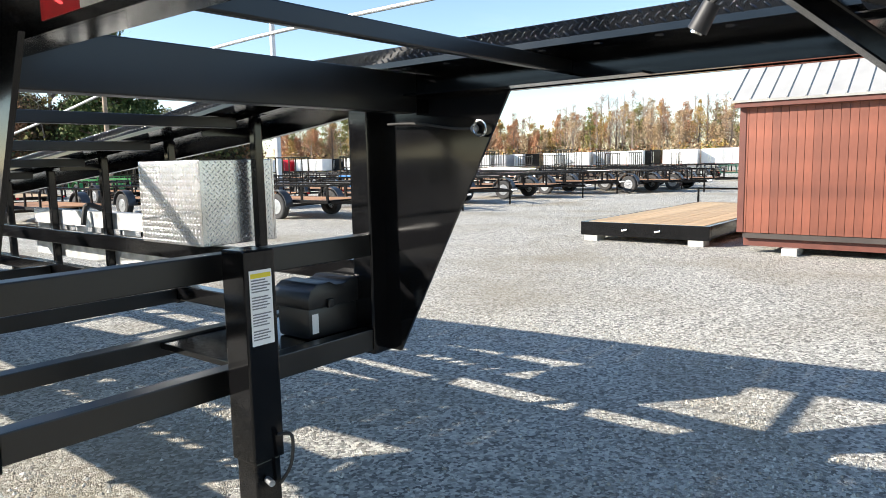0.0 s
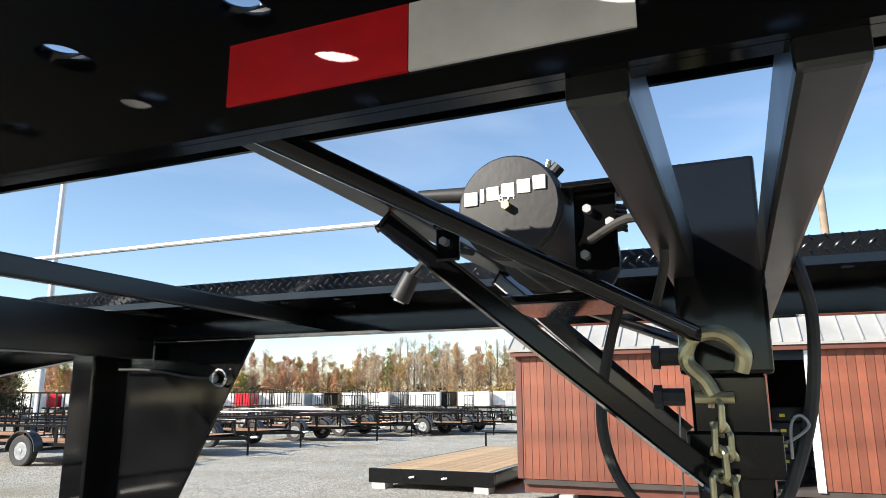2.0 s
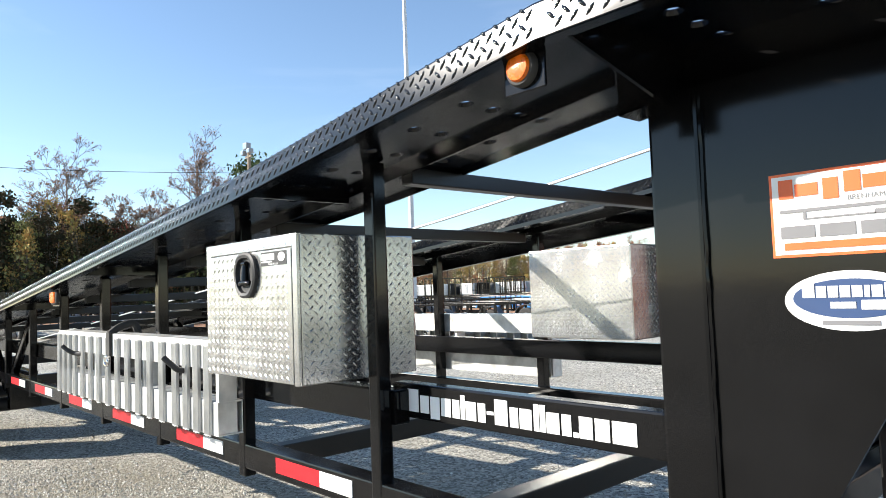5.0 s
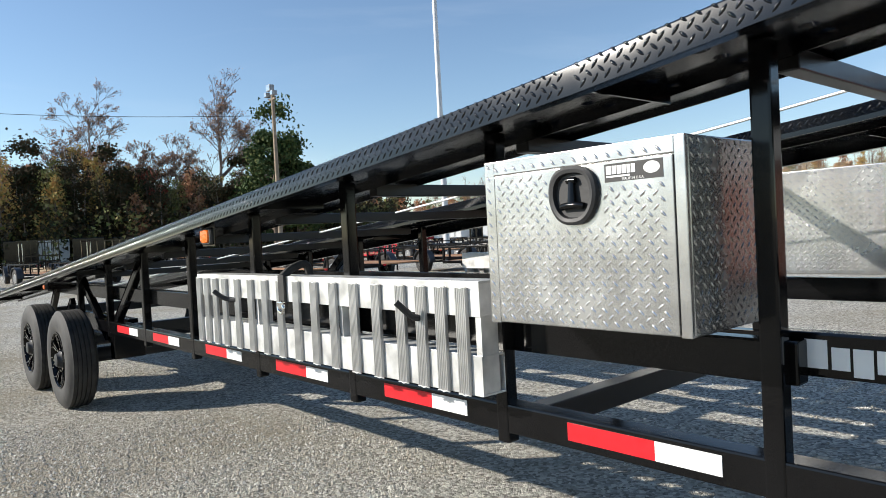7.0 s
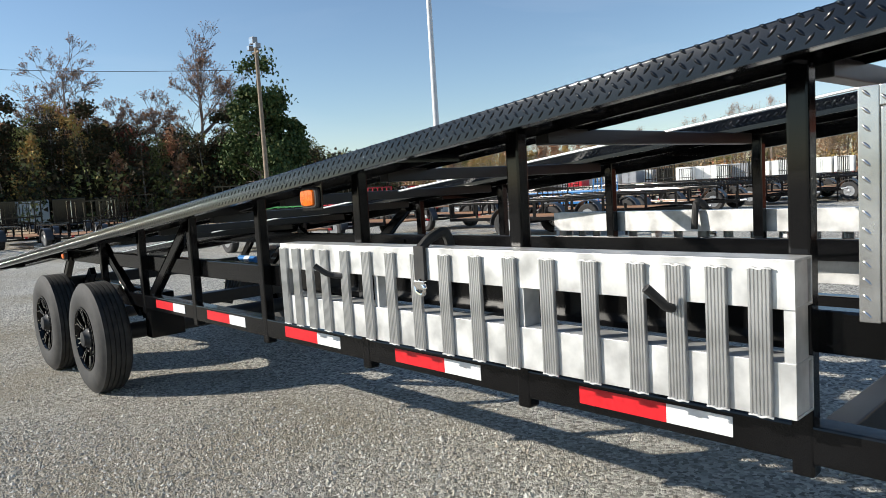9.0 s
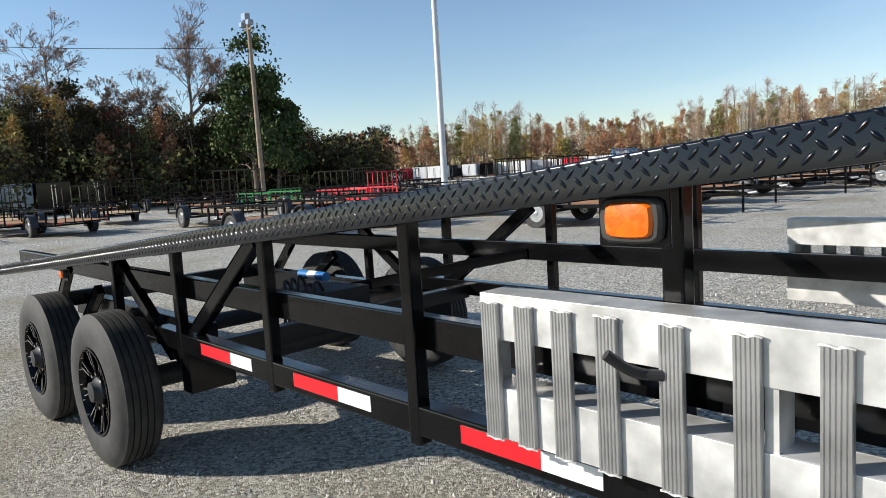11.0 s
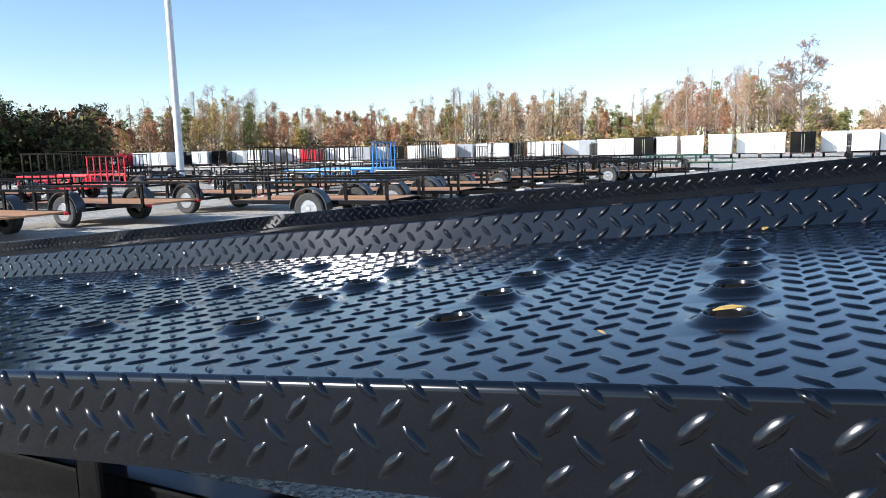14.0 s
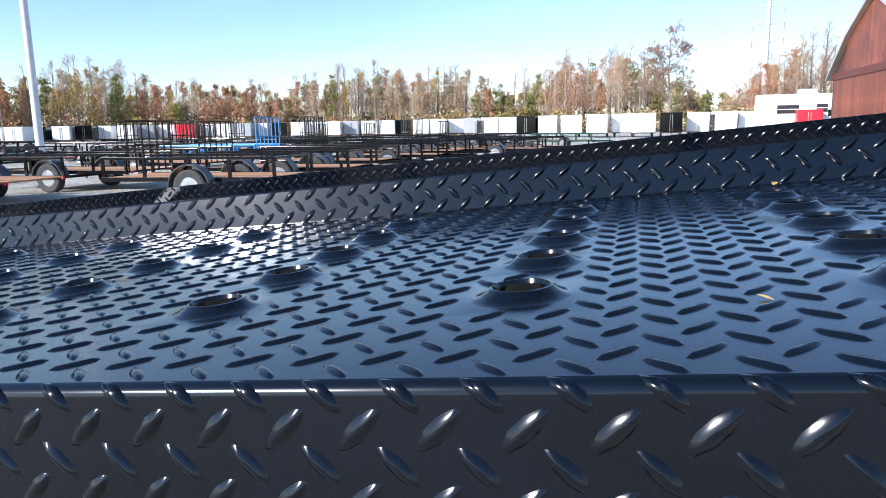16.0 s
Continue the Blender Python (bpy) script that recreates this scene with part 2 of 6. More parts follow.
def hose(bm, pts, r, seg=8):
    """A smooth bent tube through points."""
    pts = [Vector(p) for p in pts]
    path = []
    for i in range(len(pts) - 1):
        a, b, c, d = pts[max(i - 1, 0)], pts[i], pts[i + 1], pts[min(i + 2, len(pts) - 1)]
        for k in range(6):
            t = k / 6
            path.append(0.5 * (2 * b + (c - a) * t + (2 * a - 5 * b + 4 * c - d) * t * t + (3 * b - a - 3 * c + d) * t ** 3))
    path.append(pts[-1])
    rings = []
    ref = Vector((0.3, 0.5, 0.81))
    for i, c in enumerate(path):
        d = (path[min(i + 1, len(path) - 1)] - path[max(i - 1, 0)]).normalized()
        u = d.cross(ref).normalized()
        w = d.cross(u)
        rings.append([bm.verts.new(c + (u * math.cos(a) + w * math.sin(a)) * r) for a in (2 * math.pi * k / seg for k in range(seg))])
    for a, b in zip(rings, rings[1:]):
        for k in range(seg):
            bm.faces.new((a[k], a[(k + 1) % seg], b[(k + 1) % seg], b[k]))
    bm.faces.new(rings[0][::-1])
    bm.faces.new(rings[-1])
    return bm


def prism(bm, outline, axis, a, b):
    """An outline of 2D points pushed along an axis from a to b."""
    def at(u, v, w):
        return (w, u, v) if axis == "x" else (u, w, v) if axis == "y" else (u, v, w)
    lo = [bm.verts.new(at(u, v, a)) for u, v in outline]
    hi = [bm.verts.new(at(u, v, b)) for u, v in outline]
    n = len(outline)
    bm.faces.new(lo)
    bm.faces.new(hi[::-1])
    for i in range(n):
        bm.faces.new((lo[i], hi[i], hi[(i + 1) % n], lo[(i + 1) % n]))
    bmesh.ops.recalc_face_normals(bm, faces=bm.faces)
    return bm


def lathe(bm, profile, centre, axis="y", seg=32, caps=True):
    """Turns (radius, along) points round an axis through centre."""
    c = Vector(centre)
    rings = []
    for r, s in profile:
        ring = []
        for k in range(seg):
            a = 2 * math.pi * k / seg
            u, v = r * math.cos(a), r * math.sin(a)
            ring.append(bm.verts.new(c + Vector((u, s, v) if axis == "y" else (s, u, v) if axis == "x" else (u, v, s))))
        rings.append(ring)
    for a, b in zip(rings, rings[1:]):
        for k in range(seg):
            bm.faces.new((a[k], a[(k + 1) % seg], b[(k + 1) % seg], b[k]))
    if caps:
        bm.faces.new(rings[0])
        bm.faces.new(rings[-1])
    bmesh.ops.recalc_face_normals(bm, faces=bm.faces)
    return bm


def mesh_of(bm, name, material, smooth=False):
    me = bpy.data.meshes.new(name)
    bm.to_mesh(me)
    bm.free()
    me.materials.append(MATS[material])
    if smooth:
        for poly in me.polygons:
            poly.use_smooth = True
        me.set_sharp_from_angle(angle=radians(35))
    return me


def part(name, bm, material, parent, label="", smooth=False, kind=""):
    """Links a bmesh as one mesh object under a thing or under a part."""
    ob = new(name, mesh_of(bm, name, material, smooth))
    ob.parent = parent
    if parent.type == "EMPTY":
        ob.matrix_parent_inverse = Matrix.Translation(-parent.location)
    return tagged(ob, label, kind=kind)


def shared(name, me, parent, m):
    """One more piece on the same mesh."""
    ob = new(name, me)
    ob.parent = parent
    ob.matrix_basis = m
    return ob


def thing(name, label, category, group="", at=(0, 0, 0)):
    ob = new(name)
    ob.empty_display_size = 0.1
    ob.location = at
    return tagged(ob, label, category, group)


def solo(name, bm, material, label, category, group="", kind="", smooth=False):
    ob = new(name, mesh_of(bm, name, material, smooth))
    return tagged(ob, label, category, group, kind)


def raw(name, verts, faces, material, smooth=False):
    me = bpy.data.meshes.new(name)
    me.from_pydata(verts, [], faces)
    me.materials.append(MATS[material])
    if smooth:
        for poly in me.polygons:
            poly.use_smooth = True
    return new(name, me)


B = bmesh.new

# ---- ground ----
BEND, KNEE, LEVEL, NOSE, TAIL = -0.82, -2.0, 1.745, 1.95, -12.4
STEEP, SLOPE = 0.122, 0.0965


def deck_z(x):
    """Height of the track's tread: level over the neck, falling to the tail."""
    return LEVEL + STEEP * (max(x, KNEE) - BEND if x < BEND else 0.0) + SLOPE * min(x - KNEE, 0.0)


def deck_slope(x):
    return 0.0 if x > BEND else STEEP if x > KNEE else SLOPE


def build_ground():
    verts, faces = [], []
    xs = [-1500, -400, -120, -60, -40] + [-30 + i * 0.5 for i in range(81)] + [20, 60, 150, 400, 1500]
    ys = [-1500, -300, -60, -20] + [-8 + i * 0.5 for i in range(97)] + [50, 60, 90, 150, 400, 1500]
    for y in ys:
        for x in xs:
            near = 1.0 if abs(x) < 40 and abs(y) < 45 else 0.0
            flat = 0.25 if -14 < x < 3 and -3 < y < 5 else 1.0
            z = near * flat * 0.05 * noise.noise((x * 0.22, y * 0.22, 0))
            verts.append((x, y, z))
    w = len(xs)
    for j in range(len(ys) - 1):
        for i in range(w - 1):
            faces.append((j * w + i, j * w + i + 1, (j + 1) * w + i + 1, (j + 1) * w + i))
    tagged(raw("ground", verts, faces, "gravel", True), "grey crushed gravel yard with packed tan dirt patches", "ground", kind="structure")


build_ground()

# ---- gooseneck trailer ----
trailer = thing("gooseneck_trailer", "black steel wedge gooseneck car-hauler trailer with diamond plate tracks", "trailer", at=(-5, 1, 0))
W = 1.8  # mirror: y becomes W - y on the far side


def flip(y, far):
    return W - y if far else y


def ybox(bm, x0, x1, ya, yb, z0, z1, far, bevel=0.0):
    a, b = sorted((flip(ya, far), flip(yb, far)))
    return box(bm, x0, x1, a, b, z0, z1, bevel)


def slope_bar(bm, x0, x1, ya, yb, da, db, far):
    """A member that follows the deck's line between two depths under it, bent at the neck."""
    a, b = sorted((flip(ya, far), flip(yb, far)))
    cuts = [x0] + [k for k in (KNEE, BEND) if x0 < k < x1] + [x1]
    prev = None
    for x in cuts:
        z = deck_z(x)
        ring = [bm.verts.new(c) for c in ((x, a, z - db), (x, b, z - db), (x, b, z - da), (x, a, z - da))]
        if prev:
            for k in range(4):
                bm.faces.new((prev[k], prev[(k + 1) % 4], ring[(k + 1) % 4], ring[k]))
        else:
            bm.faces.new(ring[::-1])
        prev = ring
    bm.faces.new(prev)
    bmesh.ops.recalc_face_normals(bm, faces=bm.faces)
    return bm


def swept(bm, x0, x1, outline, far):
    """An outline of (y, depth under the deck) pushed along the deck's bent line."""
    prev, n = None, len(outline)
    for x in (x0, KNEE, BEND, x1):
        ring = [bm.verts.new((x, flip(y, far), deck_z(x) - d)) for y, d in outline]
        if prev:
            for k in range(n):
                bm.faces.new((prev[k], prev[(k + 1) % n], ring[(k + 1) % n], ring[k]))
        else:
            bm.faces.new(ring[::-1])
        prev = ring
    bm.faces.new(prev)
    bmesh.ops.recalc_face_normals(bm, faces=bm.faces)
    return bm


HOLE_Y = [-0.15 + 0.0945 * k for k in range(5)]
LIP, CURB_Y, CURB_H, PLATE, LEAN = -0.285, 0.365, 0.044, 0.005, 0.24
HOLE_X = [x for x in [-0.09 + 0.197 * k for k in range(-3, 10)]] + [-5.071 + 0.1923 * k for k in range(-37, 21)]


def tread_plate(far):
    """The track's plate with its rows of flared holes cut through it."""
    verts, faces, seg = [], [], 16
    hx, r0, r1, rise = 0.042, 0.0163, 0.027, 0.006

    def put(x, y, up=0.0):
        verts.append((x, flip(y, far), deck_z(x) + up))
        return len(verts) - 1

    def quad(x0, x1, y0, y1):
        a, b, c, d = put(x0, y0), put(x1, y0), put(x1, y1), put(x0, y1)
        faces.append((a, b, c, d))
        a, b, c, d = put(x0, y0, -PLATE), put(x0, y1, -PLATE), put(x1, y1, -PLATE), put(x1, y0, -PLATE)
        faces.append((a, b, c, d))

    y_lo, y_hi = LIP + 0.0055, CURB_Y
    rows = sorted(HOLE_X)
    x = TAIL
    edges = []
    for h in rows:
        if h - hx > x:
            edges.append((x, h - hx))
        x = h + hx
    edges.append((x, NOSE))
    for a, b in edges:
        stops = [a] + [k for k in (KNEE, BEND) if a < k < b] + [b]
        for p, q in zip(stops, stops[1:]):
            quad(p, q, y_lo, y_hi)
    for h in rows:
        y = y_lo
        for c in HOLE_Y:
            if c - hx > y:
                quad(h - hx, h + hx, y, c - hx)
            rings = []
            for r, up in ((None, 0.0), (r1 * 1.06, 0.0), (r1, 0.0002), (r1 * 0.86, rise * 0.22), (r1 * 0.74, rise * 0.62), (r0 * 1.1, rise * 0.97), (r0, rise), (r0 * 0.94, rise * 0.6), (r0 * 1.25, -PLATE), (None, -PLATE)):
                ring = []
                for k in range(seg):
                    t = 2 * math.pi * (k + 0.5) / seg
                    u, v = math.cos(t), math.sin(t)
                    s = hx / max(abs(u), abs(v)) if r is None else r
                    if r is None and abs(abs(u) - abs(v)) < 0.3:
                        u, v, s = math.copysign(1, u), math.copysign(1, v), hx
                    ring.append(put(h + u * s, c + v * s, up))
                rings.append(ring)
            for p, q in zip(rings, rings[1:]):
                for k in range(seg):
                    faces.append((p[k], p[(k + 1) % seg], q[(k + 1) % seg], q[k]))
            y = c + hx
        quad(h - hx, h + hx, y, y_hi)
    ob = raw("tread_plate", verts, faces, "sky_tinted_tread", True)
    ob.data.set_sharp_from_angle(angle=radians(40))
    return ob


def lens(turn):
    """Half width of a bar with pointed ends, from -1 to 1."""
    s = math.sin(2 * math.pi * turn)
    return s * abs(s) ** 0.3


def lug_shape(domed=False):
    """One raised bar of tread plate: a slim lens with sloped flanks, along u, 26 mm long."""
    n = 10
    if domed:
        rings = [[(a * math.cos(2 * math.pi * k / n), b * lens(k / n), z) for k in range(n)] for a, b, z in ((0.0124, 0.0042, 0.0), (0.0115, 0.0036, 0.0005), (0.0078, 0.0014, 0.0021))]
        f = [(n * r + k, n * r + (k + 1) % n, n * r + n + (k + 1) % n, n * r + n + k) for r in range(2) for k in range(n)]
        return sum(rings, []) + [(0, 0, 0.0025)], f + [(2 * n + k, 2 * n + (k + 1) % n, 3 * n) for k in range(n)]
    base = [(0.0118 * math.cos(2 * math.pi * k / n), 0.0031 * lens(k / n), 0.0) for k in range(n)]
    top = [(0.0085 * math.cos(2 * math.pi * k / n), 0.0014 * lens(k / n), 0.0013) for k in range(n)]
    f = [(k, (k + 1) % n, n + (k + 1) % n, n + k) for k in range(n)] + [tuple(range(n, 2 * n))]
    return base + top, f


PITCH, ROW = 0.0322, 0.0155


def lugs(places, domed=False, size=1.0):
    """places: (origin, u, v, n, turned) for each bar; joined to one mesh."""
    shape, f = lug_shape(domed)
    sh = np.array(shape) * size
    o = np.array([p[0] for p in places], float)
    u = np.array([p[1] for p in places], float)
    v = np.array([p[2] for p in places], float)
    nrm = np.array([p[3] for p in places], float)
    sg = np.array([p[4] for p in places], float)
    a = (u + v * sg[:, None]) / math.sqrt(2)
    b = np.cross(nrm, a)
    pts = o[:, None] + sh[None, :, 0, None] * a[:, None] + sh[None, :, 1, None] * b[:, None] + sh[None, :, 2, None] * nrm[:, None]
    cnt = len(shape)
    faces = [tuple(i * cnt + k for k in q) for i in range(len(places)) for q in f]
    return pts.reshape(-1, 3).tolist(), faces


def tread_lugs(far, zone):
    """Bars over one zone of a track: top, outer lip, or inner curb."""
    places, s = [], -1 if far else 1
    x = TAIL + 0.0265
    xs = []
    while x < NOSE - 0.02:
        if abs(x - BEND) > 0.012 and abs(x - KNEE) > 0.012:
            xs.append(x)
        x += PITCH
    for x in xs:
        sl = deck_slope(x)
        ux = Vector((1, 0, sl)).normalized()
        if zone == "top":
            y, j = LIP + 0.0155, 0
            while y < CURB_Y - 0.012:
                xx = x + (PITCH / 2 if j % 2 else 0)
                blocked = any(abs(y - c) < 0.033 for c in HOLE_Y) and any(abs(xx - h) < 0.036 for h in NEAR_ROWS(xx))
                if not blocked and xx < NOSE - 0.02:
                    places.append(((xx, flip(y, far), deck_z(xx)), ux, Vector((0, s, 0)), Vector((-sl, 0, 1)).normalized(), 1 if j % 2 else -1))
                y += ROW
                j += 1
        else:
            faces_at = [(LIP, -1, -0.0035, -ROW, 0.0, -0.058)] if zone == "lip" else [(CURB_Y, -1, 0.007, ROW, LEAN, CURB_H), (CURB_Y + 0.006, 1, 0.007, ROW, LEAN, CURB_H)]
            for y, side, z, step, lean, end in faces_at:
                turned = -1 if zone == "curb" and side < 0 and not far else 1
                up = Vector((0, lean * s, 1)).normalized()
                n = Vector((0, side * s, -side * lean)).normalized()
                j = 0
                while abs(z) < abs(end) - 0.003:
                    xx = x + (PITCH / 2 if j % 2 else 0)
                    if xx < NOSE - 0.02:
                        places.append(((xx, flip(y + lean * z, far), deck_z(xx) + z), ux, up, n, turned if j % 2 else -turned))
                    z += step
                    j += 1
    pts, faces = lugs(places, zone != "top")
    if zone == "lip":
        # the bars of the top row run on over the rounded edge
        for p in pts:
            over = p[2] - deck_z(p[0])
            if over > 0:
                out = LIP - flip(p[1], far)
                p[1], p[2] = flip(LIP + over, far), deck_z(p[0]) + 0.3 * max(out, 0.0)
    return pts, faces


HOLES_SORTED = sorted(HOLE_X)


def NEAR_ROWS(x):
    k = min(range(len(HOLES_SORTED)), key=lambda q: abs(HOLES_SORTED[q] - x)) if x > BEND - 0.3 else max(0, min(len(HOLES_SORTED) - 1, round((x - HOLES_SORTED[0]) / 0.1923)))
    return HOLES_SORTED[max(0, k - 1):k + 2]


for far in (False, True):
    track = part("deck_track", swept(B(), TAIL, NOSE, [(CURB_Y, 0.02), (CURB_Y, 0.0), (CURB_Y + LEAN * CURB_H, -CURB_H), (CURB_Y + LEAN * CURB_H + 0.003, -CURB_H - 0.0015), (CURB_Y + LEAN * CURB_H + 0.006, -CURB_H), (CURB_Y + 0.006, 0.0), (CURB_Y + 0.006, 0.02)], far), "sky_tinted_tread", trailer, "black diamond plate wheel track with an upturned inner curb")
    plate = tread_plate(far)
    plate.parent = track
    lip = part("outer_lip", swept(B(), TAIL, NOSE, [(LIP, 0.066), (LIP, 0.0055), (LIP + 0.0004, 0.0034), (LIP + 0.0016, 0.0016), (LIP + 0.0034, 0.0004), (LIP + 0.0055, 0.0), (LIP + 0.0055, 0.066)], far), "sky_tinted_tread", track, smooth=True)
    for zone in ("top", "lip", "curb"):
        if far and zone == "top":
            continue
        v, f = tread_lugs(far, zone)
        ob = tagged(raw("raised_tread", v, f, "sky_tinted_tread", True), kind="stuff")
        ob.parent = track
    # ribs under the plate
    bm = B()
    slope_bar(bm, TAIL, NOSE, LIP + 0.009, LIP + 0.04, 0.058, 0.066, far)
    part("lip_flange", bm, "black_paint", track)
    # main channel under the track: web, bottom flange
    bm = B()
    slope_bar(bm, TAIL, BEND - 0.12, 0.14, 0.148, PLATE, 0.03, far)
    part("track_stiffener", bm, "black_paint", trailer)
    bm = B()
    slope_bar(bm, BEND - 0.11, NOSE, 0.14, 0.148, PLATE, 0.105, far)
    beam = part("track_beam", bm, "black_paint", trailer)
    part("flange", slope_bar(B(), BEND - 0.11, 0.45, 0.149, 0.225, 0.097, 0.105, far), "black_paint", beam)
    part("flange", slope_bar(B(), 0.452, NOSE, 0.149, 0.165, 0.097, 0.105, far), "black_paint", beam)
    for x in [-2.0 - 1.75 * k for k in range(6)]:
        bm = B()
        z = deck_z(x)
        ybox(bm, x - 0.004, x + 0.004, LIP + 0.01, 0.14, z - 0.05, z - PLATE - 0.001, far)
        part("rib", bm, "black_paint", trailer)
    # lower rail, upper rail
    bm = B()
    ybox(bm, -7.0, -0.832, 0.0, 0.075, 0.612, 0.702, far, 0.006)
    part("lower_rail", bm, "black_paint", trailer)
    bm = B()
    ybox(bm, TAIL + 2.6, -1.66, 0.045, 0.1, 0.862, 0.962, far, 0.006)
    part("side_rail", bm, "black_paint", trailer)
    bm = B()
    ybox(bm, -1.74, -0.832, 0.1, 0.15, 0.876, 0.977, far, 0.006)
    part("side_rail", bm, "black_paint", trailer)
    # neck column with its trapezoid gusset plate
    bm = B()
    ybox(bm, -0.83, -0.72, 0.09, 0.2, 0.59, LEVEL - 0.105, far, 0.008)
    column = part("neck_column", bm, "black_paint", trailer)
    bm = B()
    a, b = sorted((flip(0.1, far), flip(0.112, far)))
    prism(bm, [(-0.72, 0.6), (-0.65, 0.6), (-0.09, 1.64), (-0.72, 1.64)], "y", a, b)
    part("gusset_plate", bm, "black_paint", trailer)
    # sloping outrigger from the column's head to the lip
    bm = B()
    tips = [(flip(LIP + 0.012, far), 1.684), (flip(LIP + 0.012, far), 1.738), (flip(0.138, far), 1.738), (flip(0.138, far), 1.6), (flip(0.09, far), 1.6)]
    prism(bm, tips, "x", -0.775, -0.767)
    part("outrigger", bm, "black_paint", column)
    # weld seam where the plate meets the column
    rng_w = random.Random(3 + far)
    pts = [(-0.7195 + rng_w.uniform(-0.0012, 0.0012), flip(0.0965 + rng_w.uniform(-0.0012, 0.0012), far), 0.62 + 0.0345 * k) for k in range(30)]
    part("weld_seam", hose(B(), pts, 0.0052, 6), "black_paint", column, smooth=True)
    # posts
    for k in range(8):
        x = -1.7 - 0.836 * k
        bm = B()
        ybox(bm, x - 0.024, x + 0.024, -0.002, 0.046, 0.58 if k < 7 else 0.62, deck_z(x) - PLATE - 0.001, far, 0.006)
        part("post", bm, "black_paint", trailer)
    for p, q in (((-7.58, 0.05, deck_z(-7.58) - 0.06), (-6.9, 0.05, 0.56)), ((-6.0, 0.05, deck_z(-6.0) - 0.06), (-6.85, 0.05, 0.55)), ((-8.5, 0.05, deck_z(-8.5) - 0.06), (-8.9, 0.05, 0.55)), ((-7.95, 0.05, 0.8), (-8.3, 0.05, 0.55))):
        bm = B()
        bar(bm, (p[0], flip(p[1], far), p[2]), (q[0], flip(q[1], far), q[2]), 0.04, 0.06, 0.004)
        part("axle_brace", bm, "black_paint", trailer)

# cross members: over the neck, then one at each pair of posts
for x, z, h in ((0.165, 1.69, 0.044), (0.962, 1.728, 0.028), (-0.53, 1.655, 0.15), (1.36, 1.655, 0.07), (1.49, 1.655, 0.07), (1.9, 1.66, 0.1)):
    half = 0.013 if x == 0.165 else 0.022 if x == 0.962 else 0.035 if x < 1.3 else 0.02
    part("cross_member", box(B(), x - half, x + half, 0.148, W - 0.148, z - h / 2, z + h / 2, 0.005), "dusty_black_paint", trailer)
for k in range(8):
    x = -1.7 - 0.836 * k
    z = deck_z(x) - 0.036
    part("cross_member", box(B(), x - 0.027, x + 0.027, 0.15, W - 0.15, z - 0.025, z + 0.025, 0.004), "dusty_black_paint", trailer)
for x, z0, z1 in ((-0.76, 1.01, 1.1), (-0.76, 0.61, 0.7), (-1.35, 0.63, 0.70), (-2.5, 0.6, 0.68), (-4.25, 0.6, 0.68), (-6.52, 0.6, 0.68), (-8.85, 0.6, 0.7)):
    part("cross_member", box(B(), x - 0.035, x + 0.035, 0.2 if x > -1 else 0.078, W - (0.2 if x > -1 else 0.078), z0, z1, 0.005), "dusty_black_paint", trailer)

# ---- trailer fittings ----
# reflective tape on the rails
def tape(x_mid, red, white, y, z0, z1):
    t = part("reflective_tape", box(B(), x_mid - red, x_mid - 0.001, y, y + 0.0025, z0, z1), "tape_red", trailer, "red and white reflective tape")
    part("white_strip", box(B(), x_mid, x_mid + white, y, y + 0.0025, z0, z1), "tape_white", t)


for x in (-2.0, -2.875, -3.737, -4.568, -5.43, -6.2):
    tape(x, 0.279, 0.178, -0.0026, 0.636, 0.687)
for x in (0.075, 1.236):
    tape(x, 0.155, 0.152, 0.1374, 1.661, 1.712)

# amber marker lamps in black grommets
for x, z, wide, size in ((-0.885, 1.652, 0.027, 0.027), (-4.15, 1.283, 0.046, 0.031), (-7.53, 0.965, 0.026, 0.018)):
    bm = box(B(), x - wide - 0.022, x + wide + 0.022, LIP + 0.046, LIP + 0.052, z - size - 0.016, deck_z(x) - 0.05, 0.002)
    plate = part("lamp_bracket", bm, "black_paint", trailer)
    for r, y0, m, n in ((1.3, 0.031, "rubber", "grommet"), (1.0, 0.024, "amber", "amber_lens")):
        bm = lathe(B(), [(size * r, 0.046), (size * r, y0 + 0.006), (size * r * 0.9, y0), (size * r * 0.3, y0 - 0.003)], (0, LIP, 0), "y", 28)
        for v in bm.verts:
            if wide > size * 1.2:
                rr = math.hypot(v.co.x, v.co.z) + 1e-6
                k = 1 / max(abs(v.co.x) / rr, abs(v.co.z) / rr) ** 0.75
                v.co.x, v.co.z = v.co.x * k, v.co.z * k
            v.co.x = v.co.x * (wide / size) + x
            v.co.z += z
        part(n, bm, m, plate, smooth=True)

# decals on the near gusset plate
PY = 0.0985
sign = part("dealer_sign", box(B(), -0.592, -0.352, PY, PY + 0.0015, 1.284, 1.437), "orange_vinyl", trailer, "white rectangular sticker with an orange border and dark print")
part("face", box(B(), -0.587, -0.357, PY - 0.001, PY - 0.0002, 1.289, 1.432), "white_vinyl", sign)


def print_bar(parent, x0, x1, z0, z1, material, y):
    part("print_bar", box(B(), x0, x1, y - 0.0014, y - 0.0004, z0, z1), material, parent)


